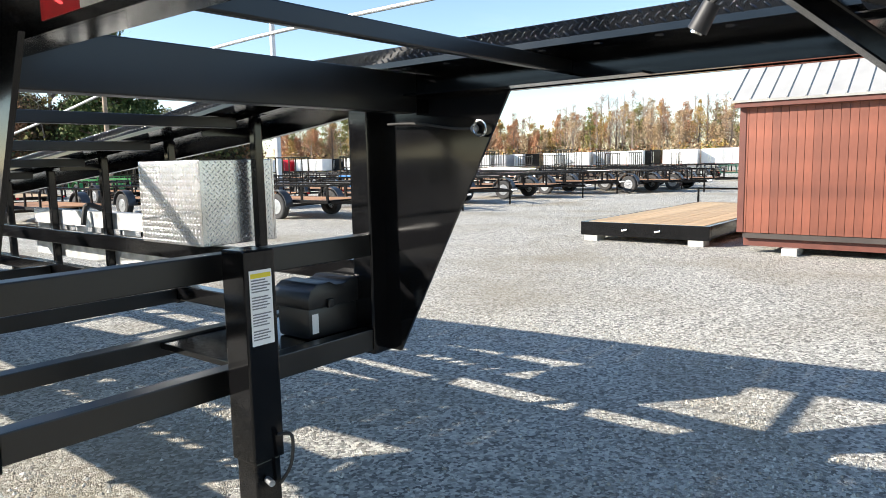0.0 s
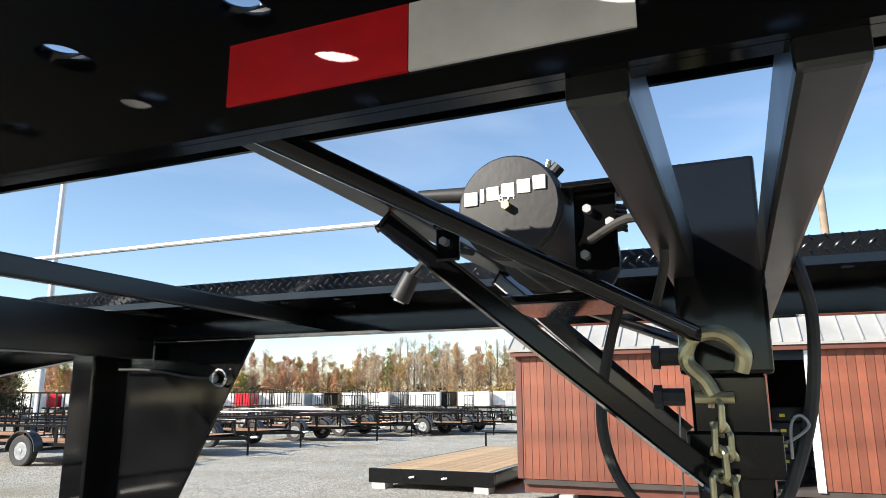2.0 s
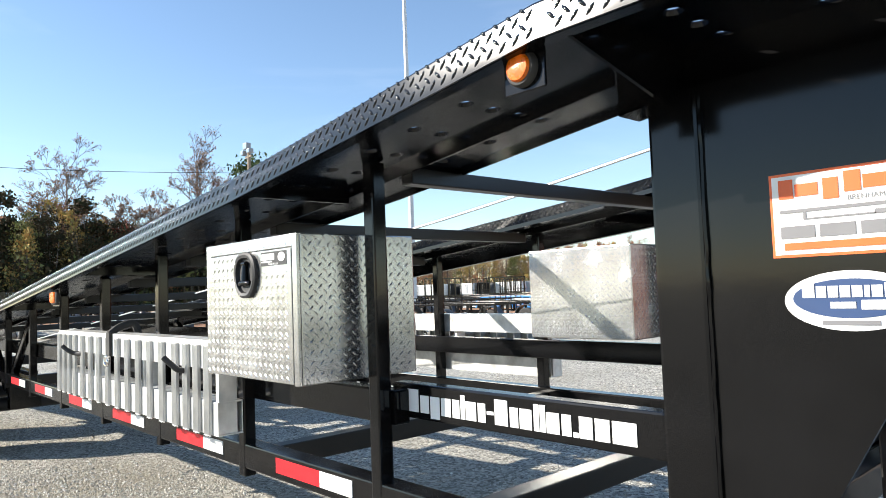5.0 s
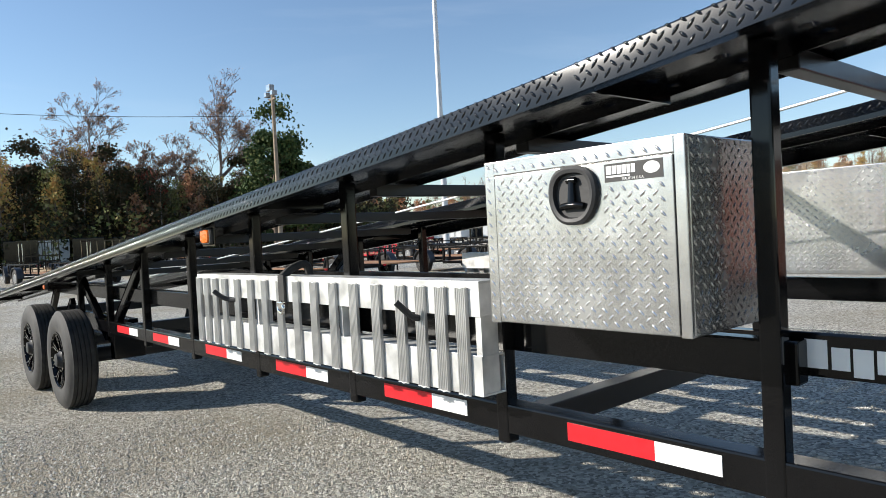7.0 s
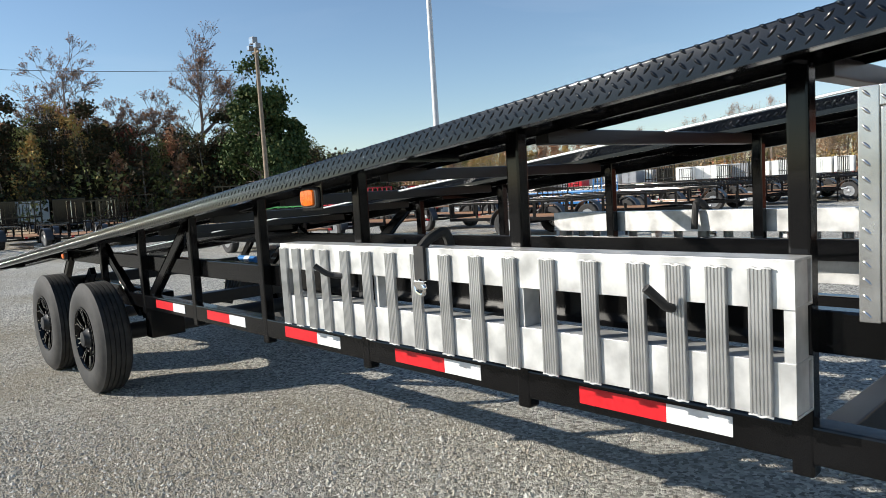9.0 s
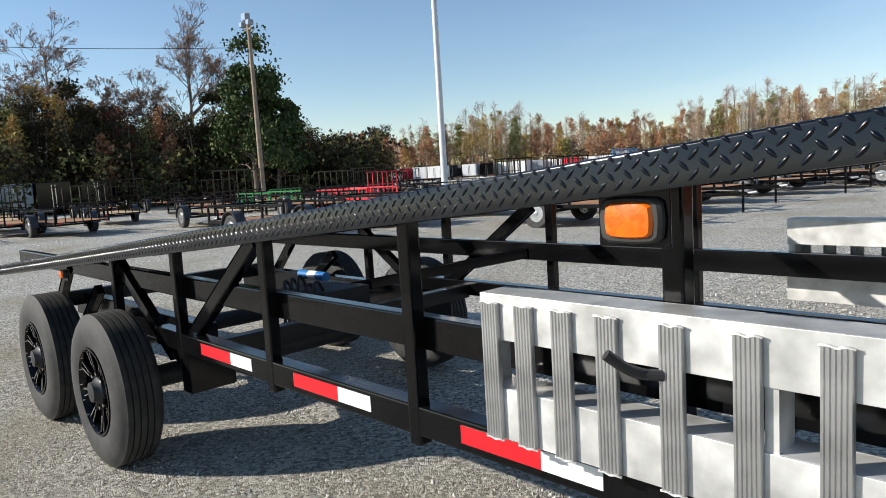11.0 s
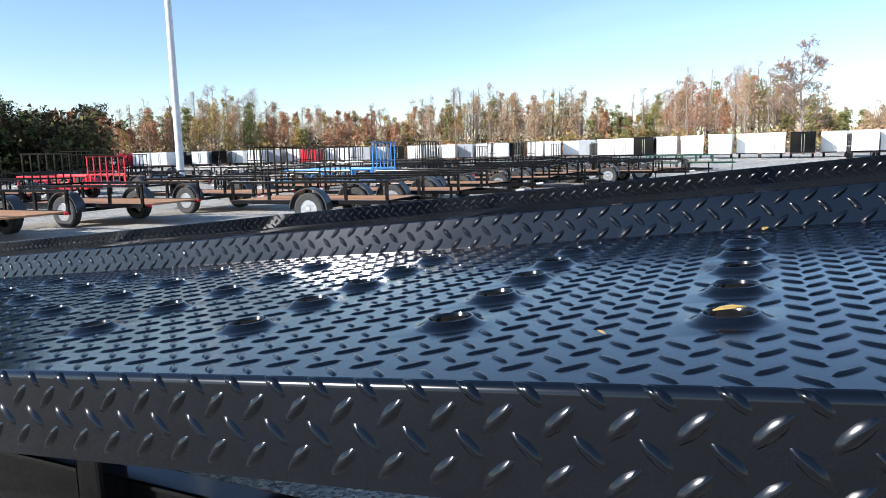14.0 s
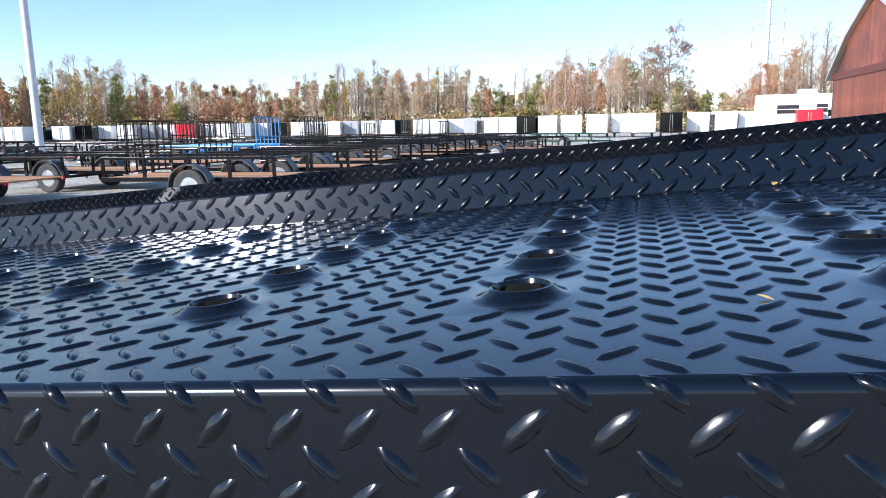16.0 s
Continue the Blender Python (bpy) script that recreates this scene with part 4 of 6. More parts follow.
def toolbox(far):
    x0, x1, z0, z1 = -2.357, -1.768, 0.994, 1.424
    y0, y1 = (-0.205, 0.222) if not far else (1.485, 1.93)
    s = -1 if not far else 1
    yf = y0 if not far else y1
    ob = thing("toolbox", "diamond plate aluminium truck toolbox with a black paddle latch" if not far else "diamond plate aluminium toolbox with a stripe of shade on its back", "toolbox", "toolboxes", at=((x0 + x1) / 2, (y0 + y1) / 2, z0))
    body = part("body", box(B(), x0, x1, min(yf - s * 0.012, y1 if not far else y0), max(yf - s * 0.012, y1 if not far else y0), z0, z1, 0.004), "aluminium", ob)
    # frame round the door
    d0, d1, e0, e1 = x0 + 0.038, x1 - 0.028, z0 + 0.004, z1 - 0.04
    ya, yb = sorted((yf, yf - s * 0.0115))
    part("door_frame", box(B(), x0, d0 - 0.003, ya, yb, z0, z1, 0.002), "aluminium", body)
    part("door_frame", box(B(), d1 + 0.003, x1, ya, yb, z0, z1, 0.002), "aluminium", body)
    part("door_frame", box(B(), d0 - 0.003, d1 + 0.003, ya, yb, e1 + 0.003, z1, 0.002), "aluminium", body)
    yc, yd = sorted((yf + s * 0.002, yf - s * 0.0115))
    door = part("door", box(B(), d0, d1, yc, yd, e0, e1, 0.002), "aluminium", ob)
    yt = yf + s * 0.002
    gap = [(-2.135 - d0, -1.98 - d0, 1.235 - e0, 1.395 - e0), (-1.972 - d0, -1.81 - d0, 1.33 - e0, 1.385 - e0)]
    plate_lugs("raised_tread", door, (d0, yt, e0) if not far else (d1, yt, e0), (1, 0, 0) if not far else (-1, 0, 0), (0, 0, 1), d1 - d0, e1 - e0, "aluminium", gap if not far else ())
    plate_lugs("raised_tread", body, (x1, y0 + 0.014, z0), (0, 1, 0), (0, 0, 1), y1 - y0 - 0.028, z1 - z0, "aluminium")
    plate_lugs("raised_tread", body, (x0, y1 - 0.014, z0), (0, -1, 0), (0, 0, 1), y1 - y0 - 0.028, z1 - z0, "aluminium")
    if far:
        plate_lugs("raised_tread", body, (x0, y0, z0), (1, 0, 0), (0, 0, 1), x1 - x0, z1 - z0, "aluminium")
        return
    plate_lugs("raised_tread", body, (x0, yf, z0), (1, 0, 0), (0, 0, 1), 0.036, z1 - z0, "aluminium")
    plate_lugs("raised_tread", body, (x0 + 0.03, yf, e1 + 0.002), (1, 0, 0), (0, 0, 1), x1 - x0 - 0.06, 0.038, "aluminium")
    cx, cz = -2.056, 1.315
    latch = part("latch", B_latch(cx, cz, yt), "matt_black", door, "black paddle latch with a folding T handle", smooth=True)
    bm = rod(B(), (cx, yt - 0.009, cz + 0.036), (cx, yt - 0.011, cz - 0.02), 0.007, 0.011, 16)
    hose(bm, [(cx - 0.032, yt - 0.008, cz - 0.026), (cx - 0.016, yt - 0.012, cz - 0.023), (cx + 0.016, yt - 0.012, cz - 0.023), (cx + 0.032, yt - 0.008, cz - 0.026)], 0.0085, 12)
    rod(bm, (cx - 0.012, yt - 0.009, cz + 0.036), (cx + 0.012, yt - 0.009, cz + 0.036), 0.008, seg=12)
    part("handle", bm, "black_paint", latch, smooth=True)
    label = part("maker_label", box(B(), -1.967, -1.818, yt - 0.001, yt, 1.338, 1.379), "matt_black", door)
    x = -1.962
    for w in (0.014, 0.011, 0.011, 0.011, 0.009, 0.01):
        part("print_block", box(B(), x, x + w, yt - 0.0018, yt - 0.0009, 1.355, 1.374), "white_vinyl", label)
        x += w + 0.002
    part("print_block", oval(-1.845, 1.362, 0.02, 0.013, yt - 0.0018, yt - 0.0009), "white_vinyl", label)
    part("print_block", box(B(), -1.962, -1.9, yt - 0.0018, yt - 0.0009, 1.348, 1.352), "white_vinyl", label)
    lettering("MADE IN U.S.A.", 0.0085, -1.892, yt - 0.0016, 1.34, "white_vinyl", label)


def B_latch(cx, cz, y):
    """Egg-shaped rim, recessed bowl, and a T handle in it."""
    bm = B()
    rings = []
    for r, yy in ((1.0, 0.0), (1.0, -0.012), (0.9, -0.016), (0.78, -0.014), (0.74, -0.003), (0.3, -0.002)):
        ring = []
        for k in range(36):
            a = 2 * math.pi * k / 36
            c, s = math.cos(a), math.sin(a)
            sx = 0.07 * math.copysign(abs(c) ** 0.75, c) * (1.0 if s > 0 else 1.0 - 0.18 * abs(s))
            ring.append(bm.verts.new((cx + sx * r, y + yy, cz + 0.07 * math.copysign(abs(s) ** 0.8, s) * r)))
        rings.append(ring)
    for a, b in zip(rings, rings[1:]):
        for k in range(36):
            bm.faces.new((a[k], a[(k + 1) % 36], b[(k + 1) % 36], b[k]))
    bm.faces.new(rings[-1])
    bmesh.ops.recalc_face_normals(bm, faces=bm.faces)
    return bm


toolbox(False)
toolbox(True)

# ---- battery box on the front cross frame ----
bat = thing("battery_box", "black plastic battery box with a strap and a small white label", "battery box", at=(-0.9, 1.48, 0.7))
part("tray", box(B(), -1.35, -0.76, 0.98, 1.7, 0.665, 0.69, 0.003), "black_paint", bat)
part("body", box(B(), -1.02, -0.82, 1.34, 1.66, 0.69, 0.82, 0.02), "plastic", bat, smooth=True)
bm = prism(B(), [(1.328, 0.815), (1.672, 0.815), (1.672, 0.862), (1.66, 0.895), (1.635, 0.915), (1.565, 0.92), (1.535, 0.903), (1.475, 0.903), (1.445, 0.92), (1.375, 0.916), (1.342, 0.895), (1.328, 0.862)], "x", -1.035, -0.805)
bmesh.ops.bevel(bm, geom=bm.edges[:], offset=0.012, segments=2, profile=0.6, affect="EDGES")
lid = part("lid", bm, "plastic", bat, "domed black plastic lid", smooth=True)
part("clip", box(B(), -0.806, -0.79, 1.42, 1.45, 0.815, 0.85, 0.004), "plastic", lid)
part("label", box(B(), -0.8195, -0.8185, 1.355, 1.388, 0.715, 0.795), "white_vinyl", bat)

# ---- loading ramps hung on the sides ----
def ramp(far):
    x0, x1, z0, z1 = -4.648, -2.507, 0.745, 1.093
    f = lambda y: flip(y, far)
    ob = thing("loading_ramp", "bright aluminium loading ramp with fluted rungs, strapped to the trailer's side", "ramp", "loading ramps", at=((x0 + x1) / 2, f(-0.07), z0))

    def ab(bm, a, b, c, d, e, g, bev=0.0):
        lo, hi = sorted((f(c), f(d)))
        return box(bm, a, b, lo, hi, e, g, bev)
    for e, g in ((0.985, z1), (z0, 0.868)):
        rail = part("side_channel", ab(B(), x0, x1, -0.105, -0.1, e, g, 0.001), "mill_aluminium", ob)
        part("channel_flange", ab(B(), x0, x1, -0.1, -0.012, g - 0.006, g, 0.001), "mill_aluminium", rail)
        part("channel_back", ab(B(), x0, x1, -0.012, -0.008, e, g, 0.001), "mill_aluminium", rail)
        part("channel_flange", ab(B(), x0, x1, -0.1, -0.012, e, e + 0.006, 0.001), "mill_aluminium", rail)
    for x in (x0 + 0.01, x1 - 0.014, (x0 + x1) / 2 + 0.3, (x0 + x1) / 2 - 0.4):
        part("end_plate", ab(B(), x - 0.012, x + 0.012, -0.1, -0.03, z0 + 0.007, z1 - 0.007), "mill_aluminium", ob)
    bm = B()
    w = 0.05
    n = 6
    pts = []
    for k in range(n):
        a = -w / 2 + k * w / n
        pts += [(a + 0.0008, -0.0105), (a + 0.002, -0.013), (a + w / n - 0.002, -0.013), (a + w / n - 0.0008, -0.0105)]
    outline = [(-w / 2, -0.001)] + [(p[0], p[1]) for p in pts] + [(w / 2, -0.001)]
    lo = [bm.verts.new((u, v, 0)) for u, v in outline]
    hi = [bm.verts.new((u, v, z1 - z0 - 0.022)) for u, v in outline]
    for i in range(len(outline) - 1):
        bm.faces.new((lo[i], lo[i + 1], hi[i + 1], hi[i]))
    bm.faces.new(lo[::-1])
    bm.faces.new(hi)
    me = mesh_of(bm, "rung", "rung_aluminium")
    weld = mesh_of(hose(B(), [(-0.027, -0.009, 0), (-0.012, -0.011, 0.002), (0.001, -0.011, -0.001), (0.014, -0.011, 0.002), (0.027, -0.009, 0)], 0.003, 6), "weld_bead", "mill_aluminium", True)
    x = -4.612
    for gap in [0.1, 0.104, 0.112] + [0.1412] * 10 + [0.107, 0.1, 0.098, 0.0]:
        m = pose(x - ob.location.x, f(-0.105) - ob.location.y, 0.002, 0, 0, 180 if far else 0)
        shared("rung", me, ob, m)
        for dz in (z1 - z0 - 0.022, -0.003):
            shared("weld_bead", weld, ob, m @ Matrix.Translation((0, 0, dz)))
        x += gap
    if not far:
        part("hook_rod", hose(B(), [(-4.25, -0.185, 1.02), (-4.225, -0.16, 0.993), (-4.205, -0.135, 0.978), (-4.17, -0.112, 0.975)], 0.0115, 10), "matt_black", ob, smooth=True)
        part("hook_rod", hose(B(), [(-2.812, -0.185, 1.026), (-2.793, -0.16, 0.995), (-2.785, -0.13, 0.972), (-2.783, -0.06, 0.966)], 0.0115, 10), "matt_black", ob, smooth=True)
    part("strap", ab(B(), -3.73, -3.68, -0.12, -0.107, 0.985, 1.1, 0.002), "rubber", ob)
    part("strap_loop", hose(B(), [(-3.705, f(-0.11), 1.09), (-3.7, f(-0.06), 1.125), (-3.7, f(0.01), 1.13), (-3.7, f(0.04), 1.0)], 0.018), "rubber", ob, smooth=True)
    part("buckle", hose(B(), [(-3.7, f(-0.122), 0.985), (-3.67, f(-0.13), 0.965), (-3.68, f(-0.13), 0.94), (-3.71, f(-0.13), 0.95), (-3.72, f(-0.125), 0.98)], 0.008), "chrome", ob, smooth=True)
    part("buckle_plate", ab(B(), -3.72, -3.67, -0.135, -0.12, 0.955, 0.985, 0.003), "chrome", ob)


ramp(False)
ramp(True)

# ---- wooden shed ----
SX0, SX1, SY0, SY1, SZ0, SZE, DOOR0, DOOR1 = -1.64, 5.4, 9.93, 14.25, 0.3, 2.12, 1.76, 2.29
shed = thing("shed", "reddish-brown plank storage barn with a ribbed pale metal roof", "shed", at=(2, 12, 0))
for x0, x1 in ((SX0, DOOR0), (DOOR1, SX1)):
    wall = part("wall", box(B(), x0, x1, SY0 + 0.014, SY0 + 0.08, SZ0, SZE), "shed_trim", shed)
    n = round((x1 - x0) / 0.102)
    w = (x1 - x0) / n
    me = mesh_of(box(B(), 0.003, w - 0.003, 0, 0.013, 0, SZE - SZ0 - 0.06), "plank", "siding")
    for k in range(n):
        shared("plank", me, wall, pose(x0 + k * w, SY0 + 0.0015 * ((k * 7) % 3), SZ0))
# rear and end walls, like the floor, carry the doorway's painted-in shade
part("wall", box(B(), SX0, SX1, SY1 - 0.08, SY1, SZ0, SZE), "shed_inside_shade", shed)
part("wall", box(B(), SX1 - 0.08, SX1, SY0 + 0.08, SY1 - 0.08, SZ0, SZE + 0.8), "shed_inside_shade", shed)
gable = part("gable", prism(B(), [(SY0 + 0.08, SZ0), (SY1 - 0.08, SZ0), (SY1 - 0.08, SZE), (13.3, 2.8), (12.09, 3.3), (10.88, 2.8), (SY0 + 0.08, SZE)], "x", SX0, SX0 + 0.06), "shed_trim", shed)
me = mesh_of(box(B(), -0.013, 0, 0.003, 0.097, 0, SZE - SZ0), "plank", "siding")
for k in range(41):
    shared("plank", me, gable, pose(SX0, SY0 + 0.1 + k * 0.1, SZ0))
part("gable_trim", box(B(), SX0 - 0.03, SX0, SY0, SY1, SZE - 0.02, SZE + 0.1), "shed_trim", gable)
for k in range(24):
    y = SY0 + 0.85 + k * 0.115
    top = SZE + 0.1 + (1.12 - abs(y - 12.09) * 0.42 if abs(y - 12.09) < 1.16 else 0.55)
    part("plank", box(B(), SX0 - 0.012, SX0, y, y + 0.108, SZE + 0.1, min(top, 3.2)), "siding", gable)
floor_in = part("shed_floor", box(B(), SX0 + 0.06, SX1 - 0.08, SY0 + 0.02, SY1 - 0.08, SZ0 - 0.08, SZ0), "shed_inside_shade", shed)
for y in (SY0 + 0.1, 12.0, SY1 - 0.2):
    part("skid", box(B(), SX0 + 0.05, SX1 - 0.05, y, y + 0.1, SZ0 - 0.2, SZ0 - 0.081), "shed_trim", shed)
roof = part("roof", prism(B(), [(SY0 - 0.16, SZE - 0.01), (SY0 - 0.17, SZE + 0.02), (10.84, 2.86), (12.09, 3.38), (13.34, 2.86), (SY1 + 0.17, SZE + 0.02), (SY1 + 0.16, SZE - 0.01), (13.3, 2.81), (12.09, 3.32), (10.88, 2.81)], "x", SX0 - 0.1, SX1 + 0.1), "roof_metal", shed)
for k in range(32):
    x = SX0 - 0.08 + k * 0.231
    bm = B()
    bar(bm, (x, SY0 - 0.172, SZE + 0.028), (x, 10.835, 2.868), 0.02, 0.022)
    part("roof_rib", bm, "roof_metal", roof)
    part("roof_rib", bar(B(), (x, 10.84, 2.868), (x, 12.09, 3.388), 0.02, 0.022), "roof_metal", roof)
part("eave_board", box(B(), SX0 - 0.06, SX1 + 0.06, SY0 - 0.13, SY0 - 0.005, SZE - 0.075, SZE - 0.012), "shed_trim", shed)
part("corner_board", box(B(), SX0 - 0.014, SX0 + 0.07, SY0 - 0.012, SY0 - 0.0005, SZ0, SZE - 0.07), "shed_trim", shed)
part("door_jamb", box(B(), DOOR1 - 0.06, DOOR1 + 0.03, SY0 - 0.02, SY0 + 0.1, SZ0 - 0.02, SZE - 0.08), "white_paint", shed, "white door jamb")
part("door_jamb", box(B(), DOOR0 - 0.04, DOOR0 + 0.01, SY0 - 0.02, SY0 + 0.1, SZ0 - 0.02, SZE - 0.08), "shed_trim", shed)
for k, (x, y) in enumerate(((-0.95, 9.9), (0.6, 9.95), (2.9, 9.95), (4.6, 9.95), (-1.3, 13.9), (2.0, 13.9), (5.0, 13.9))):
    b = solo("concrete_block", box(B(), x - 0.1, x + 0.1, y, y + 0.36, -0.02, SZ0 - 0.2, 0.01), "concrete", "grey concrete block under the shed's skids", "block", "shed blocks")
steps = thing("door_step", "pale concrete steps at the shed's doorway", "step", at=(2.05, 9.6, 0))
part("tread", box(B(), 1.78, 2.42, 9.3, 9.62, -0.02, 0.1, 0.01), "concrete", steps)
part("tread", box(B(), 1.78, 2.42, 9.6, 9.9, -0.02, 0.2, 0.01), "concrete", steps)
# tyres stacked inside the doorway
for sx, count in ((1.95, 5), (2.5, 4), (1.35, 3)):
    for k in range(count):
        bm = lathe(B(), [(0.19, 0.03), (0.24, 0.0), (0.31, 0.01), (0.33, 0.04), (0.33, 0.16), (0.31, 0.19), (0.24, 0.2), (0.19, 0.17)], (sx + 0.015 * (k % 2), 10.9 + 0.02 * (k % 3), SZ0 + 0.203 * k), "z", 28, False)
        t = solo("spare_tyre", bm, "rubber", "black spare tyre stacked inside the shed", "tyre", "stacked tyres", smooth=True)
        part("tyre_tag", box(B(), sx - 0.05, sx + 0.02, 10.566 + 0.02 * (k % 3), 10.568 + 0.02 * (k % 3), SZ0 + 0.203 * k + 0.07, SZ0 + 0.203 * k + 0.11), "yellow_print", t)

# ---- flatbed with pine planks ----
FX0, FX1, FY0, FY1 = -4.3, -2.14, 10.25, 15.9
bed = thing("flatbed", "low black steel flatbed with pale new pine planks, set on blocks", "flatbed", at=(-3.2, 13, 0))
frame_p = part("frame", box(B(), FX0, FX1, FY0, FY0 + 0.09, 0.1, 0.325, 0.008), "black_paint", bed)
for x in (FX0, FX1 - 0.09):
    part("side_rail", box(B(), x, x + 0.09, FY0 + 0.092, FY1, 0.12, 0.325, 0.006), "black_paint", bed)
part("end_rail", box(B(), FX0, FX1, FY1, FY1 + 0.09, 0.12, 0.325, 0.006), "black_paint", bed)
n = 15
w = (FX1 - FX0 - 0.19) / n
me = mesh_of(box(B(), 0.003, w - 0.003, 0, FY1 - FY0 - 0.1, 0, 0.04), "plank", "pine")
for k in range(n):
    o = shared("plank", me, bed, pose(FX0 + 0.095 + k * w, FY0 + 0.095, 0.288 + 0.001 * (k % 3)))
    o.matrix_parent_inverse = Matrix.Translation(-bed.location)
for x, y in ((FX0 + 0.06, FY0 + 0.01), (FX1 - 0.33, FY0 + 0.01), (FX0 + 0.06, FY1 - 0.2), (FX1 - 0.3, FY1 - 0.2)):
    solo("timber_block", box(B(), x, x + 0.24, y, y + 0.3, -0.02, 0.1, 0.006), "concrete", "weathered grey block under the flatbed", "block", "flatbed blocks")
for x in (FX0 + 0.03, -3.2, FX1 - 0.06):
    part("stake", box(B(), x, x + 0.04, FY1 + 0.02, FY1 + 0.06, 0.326, 0.62), "black_paint", bed)
part("top_rail", box(B(), FX0 + 0.03, FX1 - 0.02, FY1 + 0.015, FY1 + 0.065, 0.62, 0.66), "black_paint", bed)
for x in (FX0 + 0.75, FX1 - 0.85):
    part("latch", rod(B(), (x, FY0 - 0.015, 0.2), (x + 0.09, FY0 - 0.02, 0.22), 0.018), "chrome", bed)


# ---- utility trailers ----
def utility(paint, deck, gate, long, name_colour, group):
    """A single-axle utility trailer round its axle's middle; the tongue points to +x."""
    L, Wd, H, R = long, 0.8, 0.5, 0.33
    ob = thing("utility_trailer", name_colour, "trailer", group)
    for s in (-1, 1):
        part("side_beam", box(B(), -L * 0.55, L * 0.45, s * Wd - 0.03, s * Wd + 0.03, H - 0.08, H, 0.004), paint, ob)
        part("top_rail", box(B(), -L * 0.55, L * 0.45, s * Wd - 0.025, s * Wd + 0.025, H + 0.33, H + 0.385, 0.006), paint, ob)
        for k in range(5):
            x = -L * 0.55 + 0.03 + k * (L - 0.06) / 4
            part("upright", box(B(), x - 0.03, x + 0.03, s * Wd - 0.02, s * Wd + 0.02, H, H + 0.33), paint, ob)
        part("tongue", bar(B(), (L * 0.45, s * (Wd - 0.1), H - 0.06), (L * 0.45 + 1.1, 0, H - 0.06), 0.06, 0.08), paint, ob)
        y = s * (Wd + 0.16)
        wheel_p = part("wheel", lathe(B(), [(0.19, y - 0.09), (0.3, y - 0.1), (R, y - 0.08), (R, y + 0.08), (0.3, y + 0.1), (0.19, y + 0.09)], (0, 0, R), "y", 28, False), "rubber", ob, smooth=True)
        part("rim", lathe(B(), [(0.19, y + s * 0.085), (0.182, y + s * 0.09), (0.172, y + s * 0.05), (0.15, y + s * 0.02), (0.135, y + s * 0.02), (0.13, y + s * 0.055), (0.08, y + s * 0.06), (0.07, y + s * 0.045), (0.055, y + s * 0.045), (0.05, y + s * 0.095), (0.03, y + s * 0.1)], (0, 0, R), "y", 24), "rim_steel", wheel_p, smooth=True)
        slot = mesh_of(rod(B(), (0, -0.004, 0), (0, 0.004, 0), 0.023, seg=10), "rim_slot", "matt_black")
        for k in range(8):
            a = 2 * math.pi * k / 8
            shared("rim_slot", slot, wheel_p, pose(0.105 * math.cos(a), y + s * 0.059, R + 0.105 * math.sin(a)))
        bm = B()
        pts = [(0.43 * math.cos(a), R + 0.43 * math.sin(a)) for a in (math.pi * k / 10 for k in range(11))]
        inner = [(0.41 * math.cos(a), R + 0.41 * math.sin(a)) for a in (math.pi * k / 10 for k in range(10, -1, -1))]
        prism(bm, pts + inner, "y", min(s * (Wd + 0.035), s * (Wd + 0.28)), max(s * (Wd + 0.035), s * (Wd + 0.28)))
        part("fender", bm, "fender_paint" if paint == "black_paint" else paint, ob, smooth=True)
    part("front_rail", box(B(), L * 0.45 - 0.05, L * 0.45, -Wd + 0.03, Wd - 0.03, H - 0.08, H), paint, ob)
    part("front_top_rail", box(B(), L * 0.45 - 0.045, L * 0.45, -Wd + 0.03, Wd - 0.03, H + 0.33, H + 0.375), paint, ob)
    part("axle", rod(B(), (0, -Wd - 0.1, R), (0, Wd + 0.1, R), 0.035), "matt_black", ob)
    part("hitch", rod(B(), (L * 0.45 + 1.05, 0, H - 0.05), (L * 0.45 + 1.3, 0, H - 0.03), 0.035), "steel_grey", ob)
    part("jack", rod(B(), (L * 0.45 + 0.95, 0.09, 0.0), (L * 0.45 + 0.95, 0.09, H + 0.22), 0.03), paint, ob)
    nb = 7
    w = (2 * Wd - 0.07) / nb
    me = mesh_of(box(B(), -L * 0.55, L * 0.45 - 0.05, 0.004, w - 0.004, 0, 0.035), "plank", deck)
    for k in range(nb):
        shared("plank", me, ob, pose(0, -Wd + 0.035 + k * w, H - 0.045))
    if gate:
        x = -L * 0.55 - 0.03
        for k in range(7):
            y = -Wd + 0.03 + k * (2 * Wd - 0.06) / 6
            part("gate_bar", box(B(), x - 0.015, x + 0.015, y - 0.014, y + 0.014, H - 0.03, H + gate), paint, ob)
        for z in (H - 0.03, H + gate * 0.5, H + gate):
            part("gate_rail", box(B(), x - 0.02, x + 0.02, -Wd, Wd, z - 0.02, z + 0.02), paint, ob)
    for s in (-1, 1):
        part("tail_lamp", box(B(), -L * 0.55 - 0.07, -L * 0.55 - 0.03, s * (Wd - 0.1) - 0.04, s * (Wd - 0.1) + 0.04, H - 0.07, H - 0.02), "tape_red", ob)
    return ob


